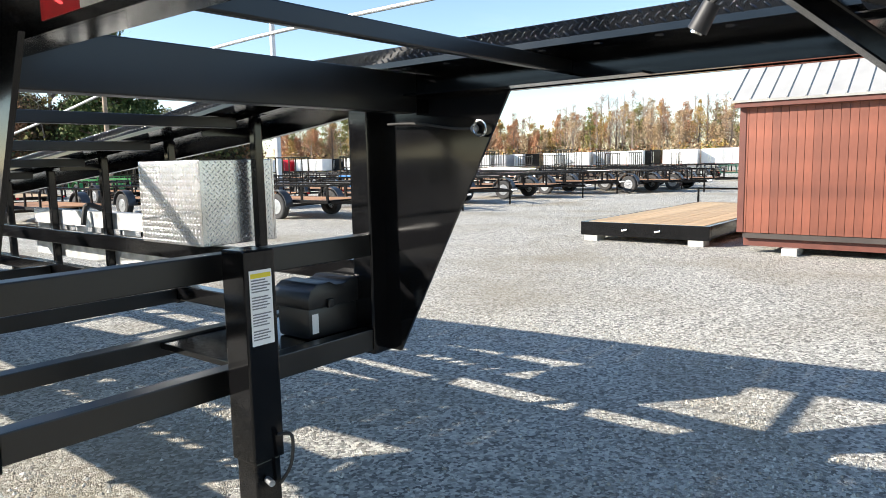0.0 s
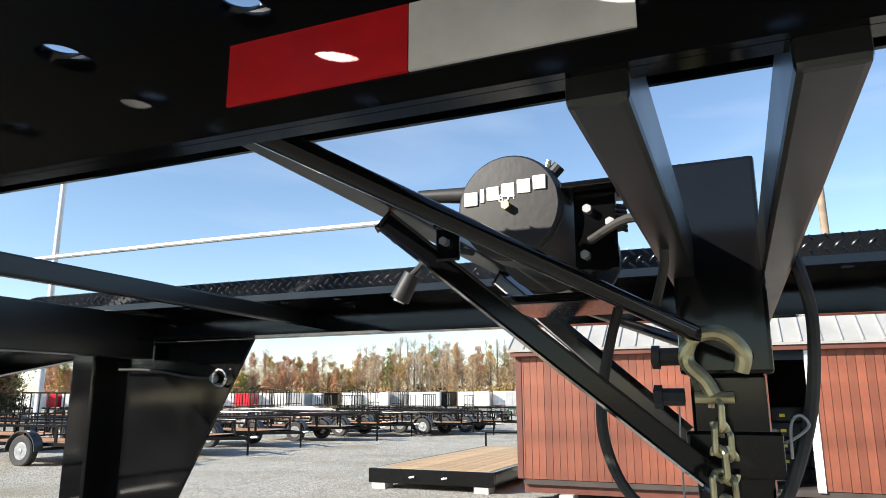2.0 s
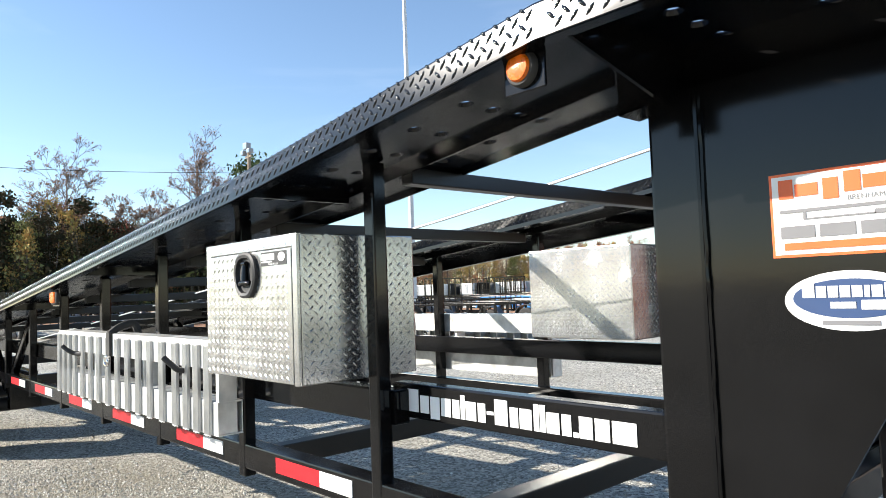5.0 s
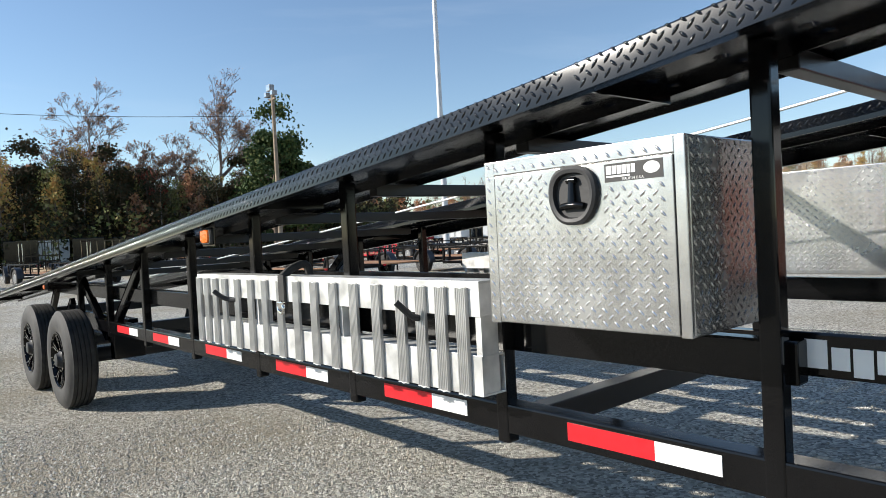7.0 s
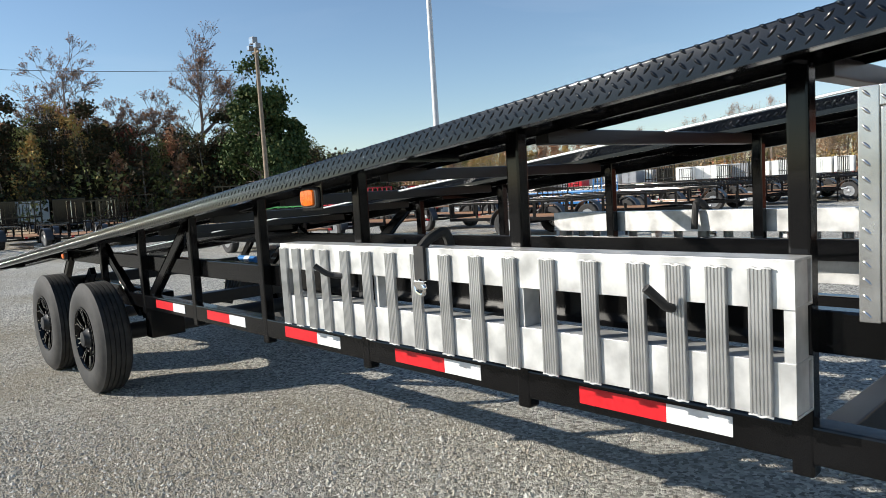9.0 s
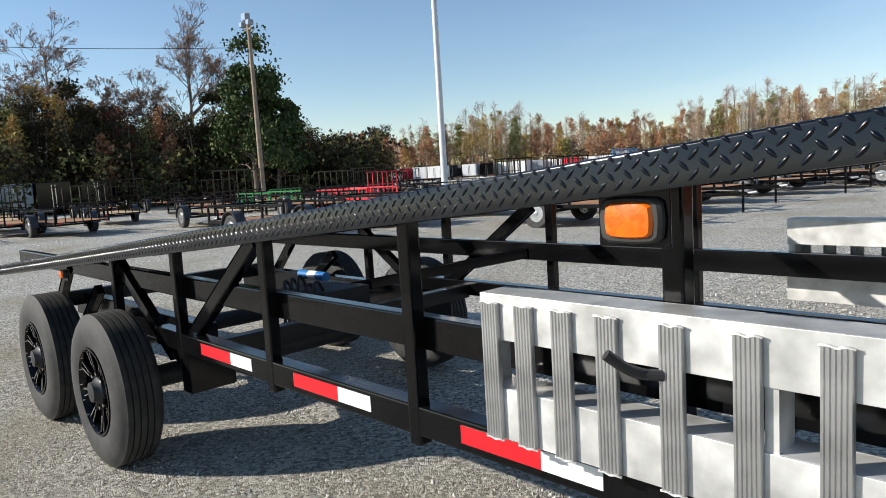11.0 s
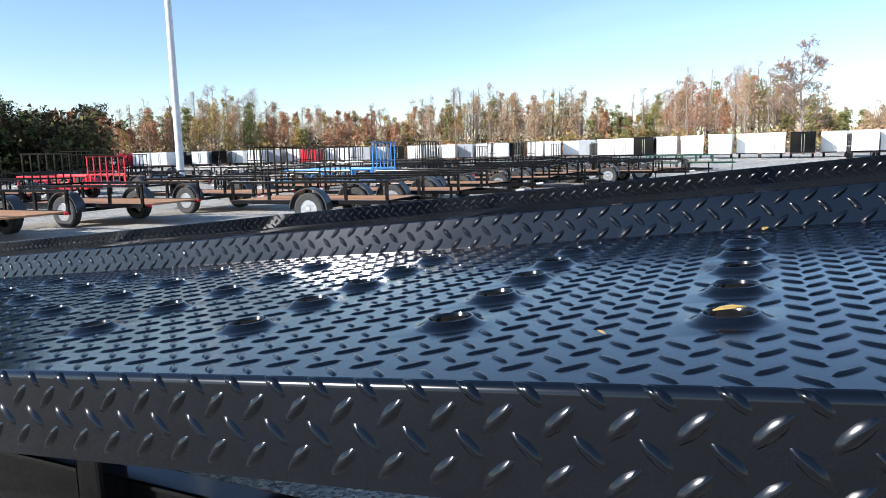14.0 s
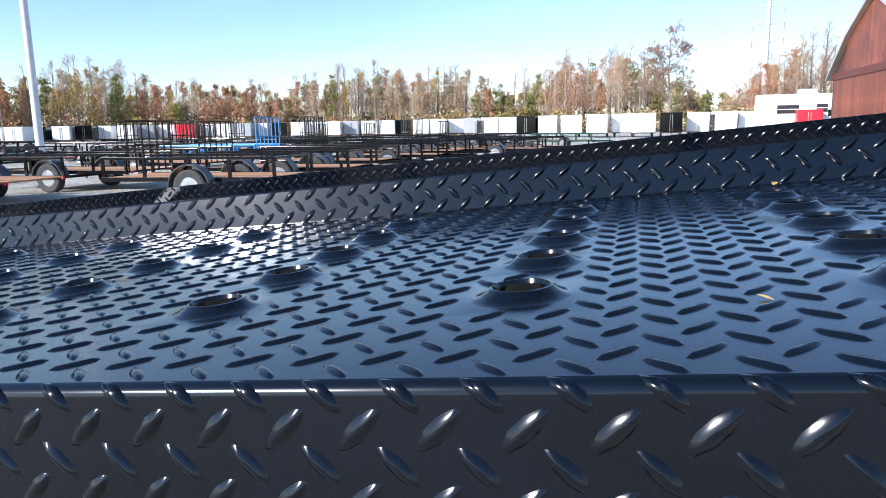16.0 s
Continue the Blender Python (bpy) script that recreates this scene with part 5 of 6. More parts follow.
LOT = "utility trailers on the lot"
proto_a = utility("black_paint", "deck_wood", 0, 3.6, "black steel utility trailer with an orange-brown plank deck", LOT)
proto_b = utility("black_paint", "deck_wood", 1.1, 3.6, "black steel utility trailer with its tailgate standing upright", LOT)
proto_c = utility("black_paint", "pine", 1.3, 4.4, "long black utility trailer with pale planks and a tall tailgate", LOT)
proto_a.matrix_basis = pose(-18.45, 7.2, 0, 0, 0, 180)
proto_b.matrix_basis = pose(-18.2, 13.6, 0, 0, 0, 180)
proto_c.matrix_basis = pose(-26.5, 9.5, 0, 0, 0, 176)
spots = [(proto_a, -18.35, 10.3, 182), (proto_a, -13.2, 11.7, 4), (proto_a, -13.0, 14.8, 2), (proto_a, -13.4, 18.0, -3), (proto_a, -12.8, 21.4, 5), (proto_a, -13.0, 24.8, 0), (proto_c, -12.2, 28.4, 3), (proto_b, -12.0, 32.0, -2),
         (proto_b, -18.6, 17.0, 178), (proto_c, -19.5, 24.2, 181), (proto_a, -20.0, 27.8, 184), (proto_a, -20.5, 31.5, 178),
         (proto_b, -26.0, 13.0, 183), (proto_a, -26.8, 19.8, 179), (proto_c, -27.0, 26.5, 178), (proto_b, -28.0, 30.4, 182),
         (proto_a, -32.0, 4.6, 186), (proto_c, -34.5, 8.8, 175), (proto_b, -35.0, 13.0, 180), (proto_b, -36.0, 17.4, 184), (proto_c, -36.5, 22.0, 178), (proto_b, -37.5, 26.5, 181), (proto_a, -38.5, 31.0, 180),
         (proto_b, -38.0, 1.5, 172), (proto_c, -42.5, 6.0, 184), (proto_b, -44.0, 11.0, 176), (proto_b, -47.0, 16.0, 180),
         (proto_c, -14.0, 36.0, 2), (proto_b, -21.5, 36.5, 184), (proto_c, -30.0, 36.0, 178), (proto_c, 1.5, 42.0, 2),
         (proto_b, -23.0, 22.2, 183), (proto_c, -15.5, 27.0, 5), (proto_b, -16.5, 33.5, 2), (proto_c, -24.5, 33.8, 180), (proto_a, -10.2, 26.6, -4), (proto_b, -9.6, 29.4, 3), (proto_b, -31.5, 19.0, 178), (proto_c, -31.0, 27.8, 184), (proto_b, -25.8, 39.5, 179), (proto_c, -18.0, 40.5, 3), (proto_b, -12.5, 42.0, -3), (proto_b, -29.5, 5.6, 182), (proto_b, -31.0, 1.6, 178), (proto_c, -36.5, 5.0, 176), (proto_b, -34.0, -1.5, 180)]
for p, x, y, r in spots:
    copy_thing(p, pose(x, y, 0, 0, 0, r))
utility("blue_paint", "deck_wood", 1.25, 3.6, "bright blue utility trailer with a tall gate post", LOT).matrix_basis = pose(-19.0, 20.6, 0, 0, 0, 180)
utility("red_paint", "deck_wood", 1.0, 3.4, "red utility trailer with a tall caged front", LOT).matrix_basis = pose(-27.5, 16.4, 0, 0, 0, 182)
utility("green_paint", "pine", 0.5, 3.0, "green utility trailer with low sides", LOT).matrix_basis = pose(-33.0, 15.4, 0, 0, 0, 180)
utility("dark_green", "deck_wood", 0.0, 3.4, "dark green utility trailer", LOT).matrix_basis = pose(-9.0, 39.5, 0, 0, 0, 2)


# ---- enclosed trailers ----
def cargo(paint, label):
    """A box trailer with rounded roof edges, rear doors, trim and wheels; its rear looks to -y."""
    ob = thing("cargo_trailer", label, "trailer", "enclosed trailers on the lot")
    body = part("body", box(B(), -1.0, 1.0, 0.0, 3.8, 0.42, 2.2, 0.06), paint, ob)
    for x in (-0.93, 0.02):
        d = part("rear_door", box(B(), x, x + 0.91, -0.012, -0.001, 0.5, 2.05, 0.004), paint, body)
        part("door_bar", box(B(), x + (0.8 if x < 0 else 0.06), x + (0.84 if x < 0 else 0.1), -0.03, -0.012, 0.55, 2.0), "chrome", d)
    part("bumper", box(B(), -1.0, 1.0, -0.05, 0.0, 0.38, 0.47), "matt_black", ob)
    for x in (-0.93, 0.85):
        part("tail_lamp", box(B(), x, x + 0.08, -0.06, -0.05, 0.4, 0.45), "tape_red", ob)
    part("tongue", box(B(), -0.05, 0.05, 3.8, 5.0, 0.42, 0.5), "matt_black", ob)
    for s in (-1, 1):
        part("wheel", lathe(B(), [(0.17, s * 0.88 - 0.09), (0.31, s * 0.88 - 0.09), (0.33, s * 0.88), (0.31, s * 0.88 + 0.09), (0.17, s * 0.88 + 0.09)], (0, 0, 0), "x", 20), "rubber", ob).matrix_basis = Matrix.Translation((0, 1.9, 0.33))
    return ob


kinds = [cargo("white_paint", "white enclosed cargo trailer seen from its rear doors"), cargo("red_paint", "red enclosed cargo trailer"), cargo("black_paint", "black enclosed cargo trailer"), cargo("grey_panel", "grey enclosed cargo trailer")]
CARGO_ROW = "wkwrwwkwkwwgwrwwgwkwwwgwwkwwwgwwkwwwwwkwwwwrkwkw"
az, first = 53.5, {}
code = {"w": 0, "r": 1, "b": 2, "k": 2, "g": 3, "0": 0}
i = 0
for ch in CARGO_ROW:
    d = np.interp(az, [0, 8, 14, 30], [70, 76, 90, 98]) + 1.5 * math.sin(i * 2.3)
    m = pose(-5.2 - d * math.sin(radians(az)), -0.5 + d * math.cos(radians(az)), 0, 0, 0, az * 0.55 + 6 * math.sin(i * 1.9)) @ Matrix.Diagonal((1, 1, 0.93 + 0.12 * math.sin(i * 3.1) ** 2, 1))
    k = code[ch]
    if k not in first:
        first[k] = True
        kinds[k].matrix_basis = m
    else:
        c = copy_thing(kinds[k], m)
        c.matrix_basis = m
    az -= (1.95 if az < 9 else 1.45) * (1 if i % 4 else 0.88)
    i += 1

for k, az_, d in ((2, 80.2, 52), (0, 78.0, 53), (2, 75.6, 51), (2, 72.8, 53)):
    m = pose(-4.5 - d * math.sin(radians(az_)), -0.9 + d * math.cos(radians(az_)), 0, 0, 0, az_)
    copy_thing(kinds[k], m).matrix_basis = m

# ---- poles, mast, camper ----
pole = thing("light_pole", "tall white tapered steel light pole", "pole", at=(-28.87, 23.08, 0))
part("shaft", rod(B(), (-28.87, 23.08, -0.05), (-28.87, 23.08, 23.5), 0.17, 0.09, 16), "pole_white", pole, smooth=True)
part("base", box(B(), -29.12, -28.62, 22.83, 23.33, -0.05, 0.35, 0.03), "concrete", pole)
for s in (-1, 1):
    part("flood_lamp", box(B(), -28.87 + s * 0.5 - 0.25, -28.87 + s * 0.5 + 0.25, 22.93, 23.23, 23.4, 23.8, 0.03), "grey_panel", pole)
lamp = thing("utility_pole", "weathered wooden pole carrying three flood lamps", "pole", at=(-43.5, 21.1, 0))
part("shaft", rod(B(), (-43.5, 21.1, -0.1), (-43.45, 21.05, 11.3), 0.17, 0.11, 14), "pole_wood", lamp, smooth=True)
part("cross_arm", box(B(), -43.9, -43.1, 20.98, 21.1, 10.75, 10.87), "pole_wood", lamp)
for dx, dz, s in ((0.0, 11.35, 0.26), (-0.42, 11.0, 0.18), (0.45, 11.02, 0.18)):
    head = part("flood_lamp", box(B(), -43.5 + dx - s, -43.5 + dx + s, 20.75, 21.1, dz - s * 0.2, dz + s * 1.5, 0.03), "grey_panel", lamp)
    part("lens", box(B(), -43.5 + dx - s * 0.85, -43.5 + dx + s * 0.85, 20.735, 20.749, dz, dz + s * 1.3), "chrome", head)
yard = thing("utility_pole", "wooden pole behind the shed with two white lamps on curved arms", "pole", at=(4.35, 24.0, 0))
part("shaft", rod(B(), (4.35, 24.0, -0.1), (4.3, 24.0, 11.75), 0.15, 0.1, 14), "pole_wood", yard, smooth=True)
for dx, dz in ((0.95, 0.62), (0.62, 0.05)):
    arm = part("arm", hose(B(), [(4.3, 24.0, 11.2), (4.45, 23.98, 11.45), (4.3 + dx * 0.6, 23.95, 11.45 + dz * 0.3), (4.3 + dx, 23.9, 11.45 + dz)], 0.035, 8), "pole_white", yard, smooth=True)
    part("lamp_head", box(B(), 4.3 + dx - 0.26, 4.3 + dx + 0.22, 23.7, 24.1, 11.4 + dz, 11.72 + dz, 0.08), "white_paint", arm, smooth=True)
solo("overhead_wire", hose(B(), [(-43.5, 21.1, 9.7), (-46.6, 13.0, 9.55), (-49.0, 5.0, 9.6), (-52.0, -10.0, 9.9)], 0.018, 6), "rubber", "thin black overhead wire strung from the wooden pole", "wire")
mast = thing("power_mast", "tall pale steel power-line mast with upswept arms", "mast", at=(12.9, 112, 0))
part("shaft", rod(B(), (12.9, 112, -0.2), (12.9, 112, 24), 0.45, 0.22, 14), "pole_white", mast, smooth=True)
for z in (12.4, 14.9, 17.4, 20.5):
    for s in (-1, 1):
        a = part("arm", rod(B(), (12.9, 112, z), (12.9 + s * 2.1, 112, z + 0.7), 0.1, 0.06, 8), "pole_white", mast)
        part("insulator", rod(B(), (12.9 + s * 2.1, 112, z + 0.7), (12.9 + s * 2.1, 112, z - 0.6), 0.09, seg=8), "steel_grey", a)
rv = thing("camper", "white travel camper with a slide-out and small windows", "camper", at=(10.5, 70, 0))
part("body", box(B(), 5.6, 15.0, 68.6, 71.2, 0.6, 3.7, 0.15), "white_paint", rv)
for x0, x1, z0, z1 in ((7.1, 8.9, 2.0, 2.75), (10.3, 11.2, 2.1, 2.8), (12.2, 13.0, 2.1, 2.8)):
    w_ = part("window", box(B(), x0, x1, 68.57, 68.6, z0, z1, 0.01), "matt_black", rv)
    part("window_bar", box(B(), x0, x1, 68.55, 68.569, (z0 + z1) / 2 - 0.03, (z0 + z1) / 2 + 0.03), "white_paint", w_)
part("stripe", box(B(), 5.62, 14.98, 68.58, 68.599, 1.15, 1.4), "beige", rv)
part("roof_unit", box(B(), 9.0, 10.4, 69.3, 70.4, 3.7, 4.15, 0.15), "white_paint", rv)
part("slide_out", box(B(), 9.6, 13.6, 68.2, 68.56, 0.9, 1.7, 0.03), "white_paint", rv)
for x in (9.2, 10.2):
    part("wheel", lathe(B(), [(0.36, 68.5), (0.4, 68.6), (0.4, 68.8)], (x, 0, 0.4), "y", 20), "rubber", rv)


# ---- trees ----
class Wood:
    """Gathers triangles and quads of trunks, twigs and leaves, with a material for each."""

    def __init__(self):
        self.v, self.f, self.m = [], [], []

    def stick(self, p, q, r0, r1, mi, n=4):
        d = (q - p).normalized()
        u = d.orthogonal().normalized()
        w = d.cross(u)
        b = len(self.v)
        for c, r in ((p, r0), (q, r1)):
            for k in range(n):
                a = 2 * math.pi * k / n
                self.v.append(c + (u * math.cos(a) + w * math.sin(a)) * r)
        for k in range(n):
            self.f.append((b + k, b + (k + 1) % n, b + n + (k + 1) % n, b + n + k))
            self.m.append(mi)

    def leaf(self, c, s, mi, rng):
        a = Vector((rng.gauss(0, 1), rng.gauss(0, 1), rng.gauss(0, 1))).normalized()
        u = a.orthogonal().normalized()
        w = a.cross(u)
        b = len(self.v)
        n = 5
        for k in range(n):
            t = 2 * math.pi * k / n + rng.random()
            r = s * (0.5 + 0.7 * rng.random())
            self.v.append(c + (u * math.cos(t) + w * math.sin(t)) * r + a * rng.gauss(0, s * 0.15))
        self.f.append((b, b + 1, b + 2, b + 3, b + 4))
        self.m.append(mi)

    def branch(self, p, d, ln, r, level, mi, leaf_mi, leaf_s, leaf_n, rng, spread):
        q = p + d * ln
        self.stick(p, q, r, r * 0.62, mi, 5 if level > 2 else 3)
        if level == 0:
            for _ in range(leaf_n):
                self.leaf(q + Vector((rng.gauss(0, 1), rng.gauss(0, 1), rng.gauss(0, 0.8))) * ln * (0.12 if leaf_n < 5 else 0.5), leaf_s, leaf_mi, rng)
            return
        for k in range(3 if level > 1 else 5):
            side = Vector((rng.gauss(0, 1), rng.gauss(0, 1), rng.gauss(0, 0.5) + 0.25)).normalized()
            nd = (d + side * spread).normalized()
            start = p + d * ln * (0.55 + 0.45 * rng.random())
            self.branch(start, nd, ln * (0.55 + 0.25 * rng.random()), max(r * 0.52, 0.014), level - 1, mi, leaf_mi, leaf_s, leaf_n, rng, spread)

    def finish(self, name, mats):
        me = bpy.data.meshes.new(name)
        me.from_pydata([tuple(v) for v in self.v], [], self.f)
        for m in mats:
            me.materials.append(MATS[m])
        me.polygons.foreach_set("material_index", self.m)
        return new(name, me)


def hero_tree(x, y, h, kind, seed, label):
    """A near tree with its own trunk and crown."""
    rng = random.Random(seed)
    ob = thing("tree", label, "tree", at=(x, y, 0))
    base = Vector((x, y, -0.1))
    trunk = Wood()
    crown = Wood()
    leafm = {"green": "leaf_green", "bare": "leaf_sparse", "rust": "leaf_red", "dark": "leaf_shaded"}[kind]
    bare = kind == "bare"
    top = base + Vector((rng.gauss(0, 0.3), rng.gauss(0, 0.3), h * 0.72))
    steps = 6
    prev = base
    leaf_s, leaf_n = (0.055, 3) if bare else (0.13, 34)
    for k in range(steps):
        q = base.lerp(top, (k + 1) / steps) + Vector((rng.gauss(0, 0.12), rng.gauss(0, 0.12), 0))
        r = h * 0.017 * (1 - k / steps * 0.75)
        trunk.stick(prev, q, r, r * 0.88, 0, 8)
        if k >= (2 if bare else 1):
            for j in range(4 if bare else 6):
                a = rng.random() * 6.28
                d = Vector((math.cos(a), math.sin(a), 0.95 if bare else 0.35 + 0.5 * rng.random())).normalized()
                reach = h * (0.165 if bare else 0.125 if kind == "green" else 0.105) * (1.2 - 0.55 * k / steps)
                crown.branch(prev.lerp(q, rng.random()), d, reach, r * 0.42, 4 if bare else 2, 0, 1, leaf_s, leaf_n, rng, 0.7)
        prev = q
    crown.branch(prev, Vector((0, 0, 1)), h * 0.15, h * 0.005, 4 if bare else 2, 0, 1, leaf_s, leaf_n, rng, 0.7)
    t = trunk.finish("trunk", ["pale_bark" if bare else "bark"])
    c = crown.finish("crown", ["twig_bark" if bare else "bark", leafm])
    for o in (t, c):
        o.parent = ob
        o.matrix_parent_inverse = Matrix.Translation(-ob.location)
    return ob


def polar(az, d):
    return -4.5 - d * math.sin(radians(az)), -0.9 + d * math.cos(radians(az))


DARK = "brownish tree at the edge of the woods, shade put into its leaf colour"
for az_, d, h, kind, seed, label in ((75.6, 66, 15.0, "bare", 1, "tall bare tree with a few brown leaves"), (65.6, 66, 16.2, "bare", 2, "tall nearly bare tree with pale grey limbs"), (61.2, 50, 11.4, "green", 3, "large broadleaf tree still dark green"),
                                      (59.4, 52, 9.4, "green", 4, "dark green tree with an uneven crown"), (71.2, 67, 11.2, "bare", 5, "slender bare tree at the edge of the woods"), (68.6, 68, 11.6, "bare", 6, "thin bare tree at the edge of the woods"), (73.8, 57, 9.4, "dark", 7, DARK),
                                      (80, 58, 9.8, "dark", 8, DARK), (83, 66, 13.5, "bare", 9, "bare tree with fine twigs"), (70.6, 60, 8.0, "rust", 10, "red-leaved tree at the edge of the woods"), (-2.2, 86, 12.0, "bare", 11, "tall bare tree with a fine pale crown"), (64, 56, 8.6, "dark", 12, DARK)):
    x, y = polar(az_, d)
    hero_tree(x, y, h, kind, seed, label)


def woods():
    """The belt of mixed autumn woods round the lot."""
    w = Wood()
    rng = random.Random(5)
    nrng = np.random.default_rng(8)
    mats = ["bark", "pale_bark", "leaf_rust", "leaf_tan", "leaf_gold", "leaf_pine", "leaf_shaded", "leaf_sparse", "leaf_red"]
    centres, sizes, tones = [], [], []

    def spray(c, spread, n, s, kind):
        centres.append(np.array(c)[None] + np.clip(nrng.normal(0, 1, (n, 3)), -1.9, 1.9) * np.array(spread)[None])
        sizes.append(s * nrng.uniform(0.6, 1.5, n))
        tones.append(np.full(n, kind))

    def tree(x, y, h, kind, near):
        base = Vector((x, y, -0.1))
        top = Vector((x + rng.gauss(0, 0.3), y + rng.gauss(0, 0.3), h))
        mi = 1 if rng.random() < (0.2 if near else 0.5) else 0
        bend = base.lerp(top, 0.55) + Vector((rng.gauss(0, 0.12), rng.gauss(0, 0.12), 0))
        w.stick(base, bend, h * 0.013, h * 0.009, mi, 5)
        w.stick(bend, top, h * 0.009, h * 0.002, mi, 3)
        if kind in (5, 6):
            low = 0.12 if near else 0.25 + 0.2 * rng.random()
            for k in range(34):
                t = low + (1 - low) * rng.random()
                a = rng.random() * 6.28
                r = h * 0.19 * (1.03 - t) ** 0.8 * (0.35 + 0.65 * rng.random()) + 0.05
                e = base.lerp(top, t) + Vector((math.cos(a) * r, math.sin(a) * r, -0.1 * r))
                if k % 3 == 0:
                    w.stick(base.lerp(top, t), e, 0.02, 0.008, mi, 3)
                spray(e, (0.3, 0.3, 0.15), 40 if near else 24, 0.078 if near else 0.125, kind)
            return
        sparse = kind == 7
        for k in range(22):
            t = 0.22 + 0.76 * rng.random()
            a = rng.random() * 6.28
            p = base.lerp(top, t)
            d = Vector((math.cos(a), math.sin(a), 1.3)).normalized()
            ln = h * 0.24 * (1.2 - t)
            q = p + d * ln
            w.stick(p, q, h * 0.0032, h * 0.0012, mi, 3)
            for j in range(4 if sparse else 2):
                f = p.lerp(q, 0.35 + 0.65 * rng.random())
                e = f + Vector((rng.gauss(0, 1), rng.gauss(0, 1), rng.random() + 0.5)) * ln * 0.28
                w.stick(f, e, 0.018, 0.01, mi, 3)
                spray(e, (ln * 0.27, ln * 0.27, ln * 0.36), 7 if sparse else 25, 0.065 if sparse else 0.1, kind)

    tops = [(-34, 8.5), (-12, 9.3), (-10, 8.5), (-7, 5.0), (-5, 4.2), (-3, 6.5), (1.5, 8.8), (5, 8.4), (10, 5.8), (13, 7.0), (18, 7.4), (23, 7.2), (29, 5.5), (34, 5.8), (40, 7.4), (43, 7.2), (49, 6.0), (52, 4.4), (55, 4.6), (58, 5.6), (66, 7.2), (71, 7.2), (74, 8.4), (76, 8.8), (79, 7.8), (92, 8.0)]
    a = 92.0
    while a > -34:
        near = a > 50
        skyline = np.interp(a, [q[0] for q in tops], [q[1] for q in tops])
        mood = noise.noise((a * 0.13, 3.0, 0))
        for row in range(4):
            aa = a + rng.uniform(-0.5, 0.5)
            d = (56 if near else 112) + row * (4 if near else 7) + rng.uniform(-2, 2)
            x, y = polar(aa, d)
            if near:
                h = skyline * rng.uniform(0.7, 1.04) * d / 56
                # most near trees get the leaf tones with shade painted in
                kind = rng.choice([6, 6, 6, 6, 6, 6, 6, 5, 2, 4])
            else:
                kind = rng.choice([2, 2, 2, 3, 7, 4, 5, 7, 7] if mood > 0 else [2, 3, 3, 4, 5, 5, 7, 7, 7])
                h = skyline * (rng.uniform(0.75, 1.22) if kind == 7 else rng.uniform(0.6, 1.05)) * d / 86
            tree(x, y, h, kind, near)
        a -= 0.5 if near else 0.6
    # undergrowth along the foot of the woods; near clumps mostly take the shaded tones
    a = 92.0
    while a > -34:
        near = a > 50
        for k in range(4):
            d = (52 if near else 109) + rng.uniform(0, 6)
            x, y = polar(a + rng.uniform(-0.4, 0.4), d)
            z = rng.uniform(0.2, 4.2 if near else 3.0)
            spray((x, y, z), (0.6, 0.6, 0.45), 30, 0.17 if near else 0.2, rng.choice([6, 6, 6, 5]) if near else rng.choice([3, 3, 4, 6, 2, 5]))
        a -= 0.3
    c, s, tone = np.concatenate(centres), np.concatenate(sizes), np.concatenate(tones)
    c[:, 2] = np.maximum(c[:, 2], 0.05)
    n = len(c)
    ax = nrng.normal(0, 1, (n, 3))
    ax /= np.linalg.norm(ax, axis=1)[:, None]
    u = np.cross(ax, nrng.normal(0, 1, (n, 3)))
    u /= np.linalg.norm(u, axis=1)[:, None]
    v = np.cross(ax, u)
    quad = [(1, 0.1), (-0.6, 0.75), (-0.5, -0.8)]
    pts = np.stack([c + (u * p + v * q) * s[:, None] + ax * (s * nrng.normal(0, 0.12, n))[:, None] for p, q in quad], 1).reshape(-1, 3)
    b = len(w.v)
    w.v = [tuple(p) for p in w.v] + pts.tolist()
    w.f += (b + np.arange(3 * n).reshape(n, 3)).tolist()
    w.m += tone.tolist()
    ob = w.finish("woods", mats)
    tagged(ob, "mixed autumn woods in rust, tan and green behind the lot", "woods", kind="stuff")


woods()


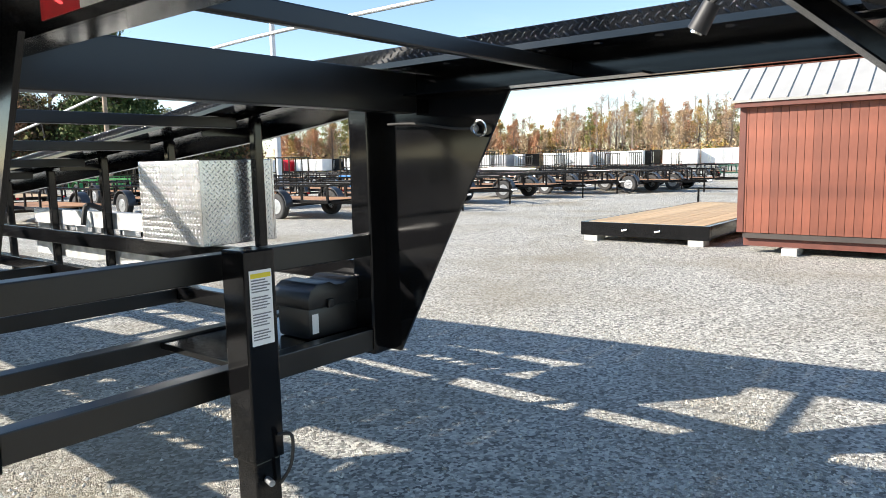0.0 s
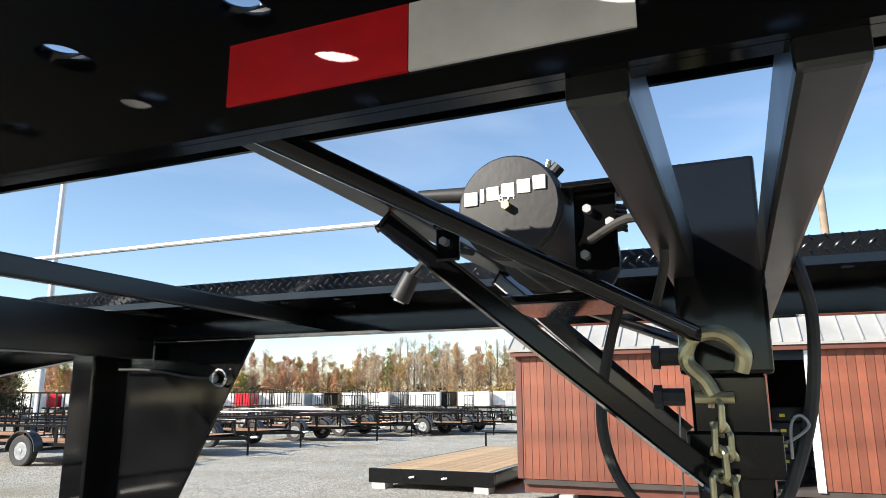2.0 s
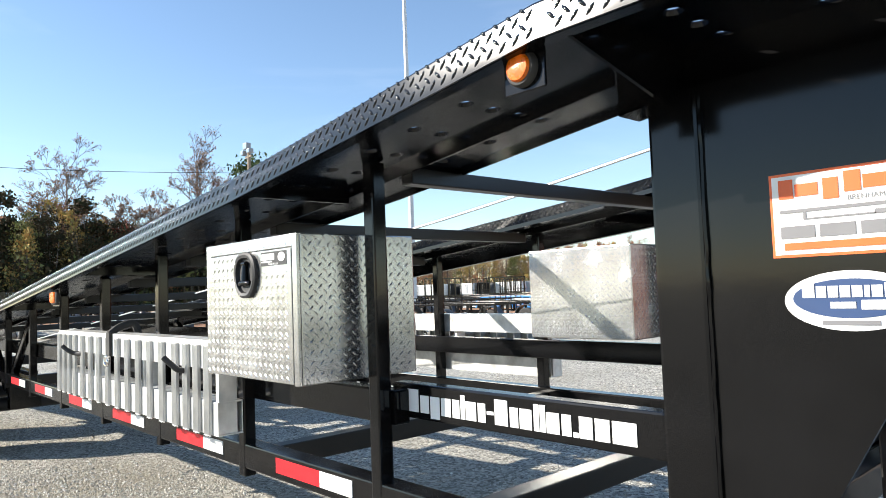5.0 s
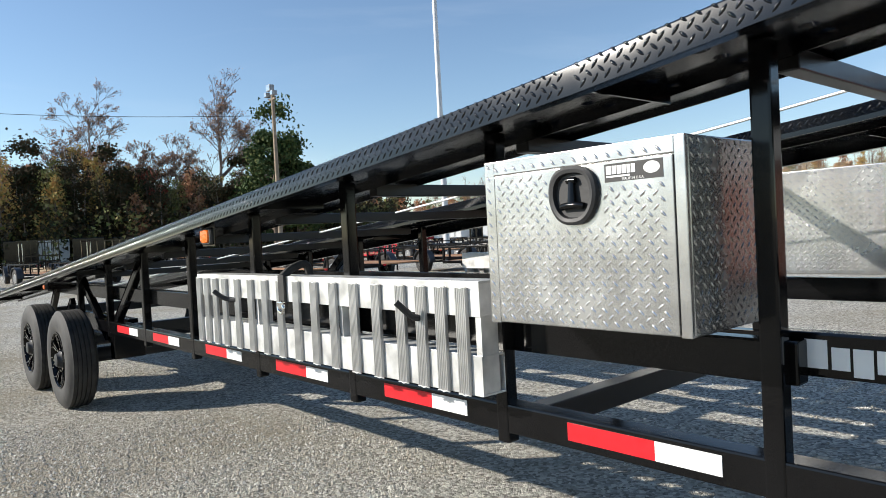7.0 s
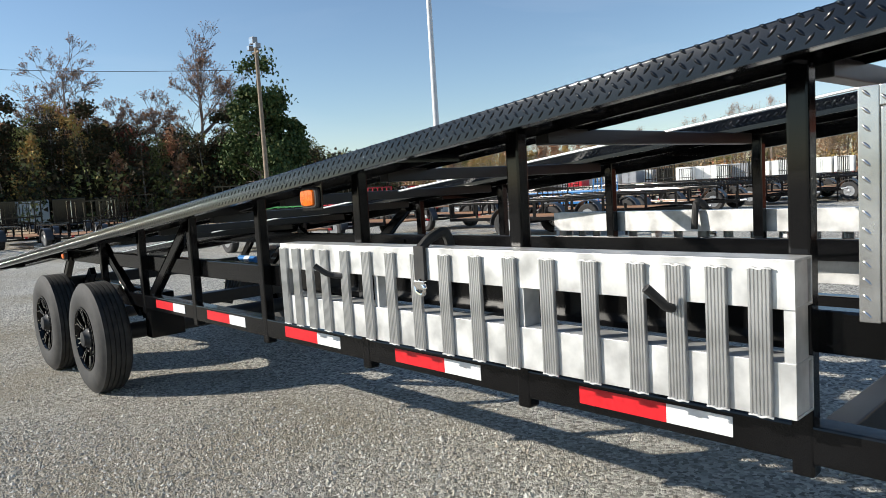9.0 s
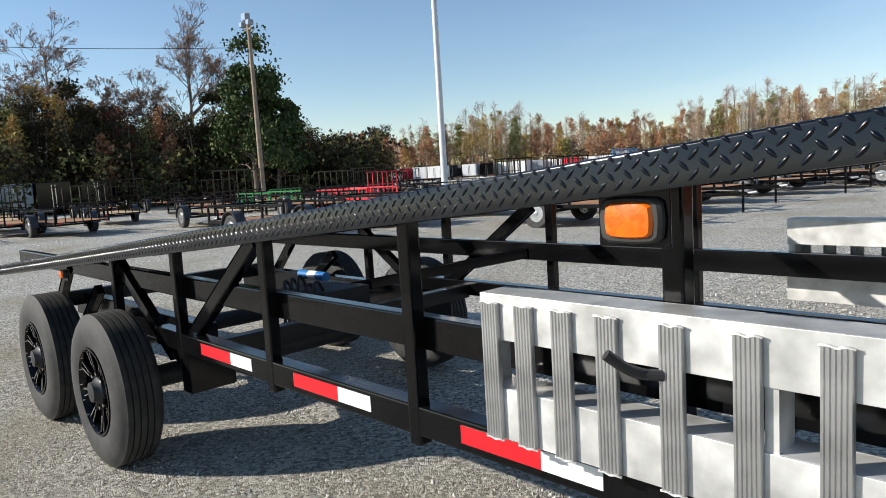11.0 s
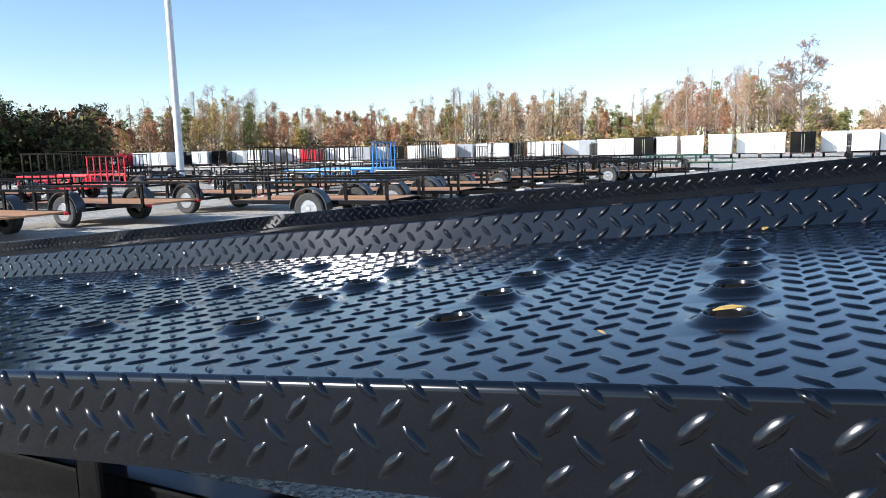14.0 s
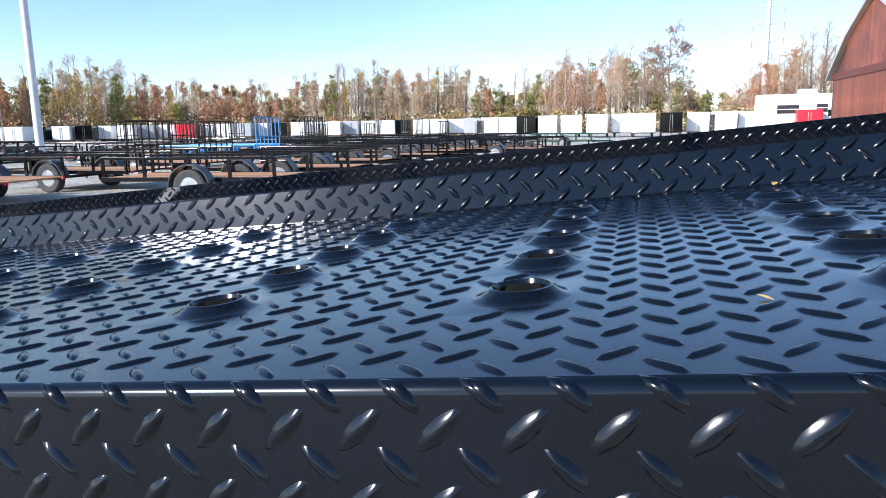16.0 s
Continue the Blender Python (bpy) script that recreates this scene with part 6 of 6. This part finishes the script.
# ---- loose stones and leaves ----
def stones():
    rng = np.random.default_rng(3)
    x, y = np.concatenate([np.stack([rng.uniform(a, b, k), rng.uniform(c, d, k)]) for a, b, c, d, k in (
        (-13.5, 2.8, -1.7, 6.8, 56000), (-9.5, -1.2, -1.35, 0.9, 46000), (-3.2, 2.8, 1.4, 6.0, 30000))], 1)
    n = len(x)
    # the stones lie in drifts between bare, packed patches
    field = noise_field(x, y) + 0.5 * noise_field(x * 2.7, y * 2.7)
    keep = rng.random(n) < np.clip(0.55 + 1.5 * field, 0.12, 1.0)
    x, y = x[keep], y[keep]
    n = len(x)
    s = 0.0045 + 0.0115 * rng.random(n) ** 2.2
    shape = np.array([(1, 0, -0.5), (0, 1, -0.5), (-1, 0, -0.5), (0, -1, -0.5), (0, 0, 0.5)], float)
    a = rng.uniform(0, 6.28, n)
    jit = 1 + rng.uniform(-0.4, 0.4, (n, 5, 3))
    p = shape[None] * jit * s[:, None, None]
    p[:, 4, :2] += rng.uniform(-0.45, 0.45, (n, 2)) * s[:, None]
    c, sn = np.cos(a)[:, None], np.sin(a)[:, None]
    px, py = p[:, :, 0] * c - p[:, :, 1] * sn, p[:, :, 0] * sn + p[:, :, 1] * c
    g = 0.0125 * noise_field(x, y, True)
    pts = np.stack([px + x[:, None], py + y[:, None], p[:, :, 2] + (g + s * 0.25)[:, None]], -1).reshape(-1, 3)
    tri = np.array([(0, 1, 4), (1, 2, 4), (2, 3, 4), (3, 0, 4)])
    f = (tri[None] + 5 * np.arange(n)[:, None, None]).reshape(-1, 3)
    me = bpy.data.meshes.new("gravel_stones")
    me.from_pydata(pts.tolist(), [], f.tolist())
    me.materials.append(MATS["stones"])
    tagged(new("gravel_stones", me), "loose grey crushed stone on the yard", "gravel", kind="stuff")


def noise_field(x, y, ground=False):
    k = 0.22 if ground else 0.5
    return np.array([noise.noise((a * k, b * k, 0 if ground else 4.0)) for a, b in zip(x.tolist(), y.tolist())])


stones()
for x, y, r in ((-5.071, -0.161, 20), (-5.05, 0.34, 75), (-5.145, -0.18, 140)):
    bm = B()
    pts = [(-0.02, 0), (-0.008, 0.006), (0.006, 0.007), (0.02, 0.0), (0.006, -0.006), (-0.008, -0.005)]
    lo = [bm.verts.new((u, v, 0.002 + 0.003 * abs(v) * 100)) for u, v in pts]
    hi = [bm.verts.new((u, v, 0.0035 + 0.003 * abs(v) * 100)) for u, v in pts]
    bm.faces.new(lo[::-1])
    bm.faces.new(hi)
    for k in range(6):
        bm.faces.new((lo[k], lo[(k + 1) % 6], hi[(k + 1) % 6], hi[k]))
    lf = solo("fallen_leaf", bm, "dry_leaf", "small dry yellow leaf fallen on the tread plate", "leaf", "fallen leaves")
    lf.matrix_basis = pose(x, y, deck_z(x) + (0.009 if r == 20 else 0.0005), 0, -6, r) @ Matrix.Scale(0.2 if r == 140 else 0.5, 4)
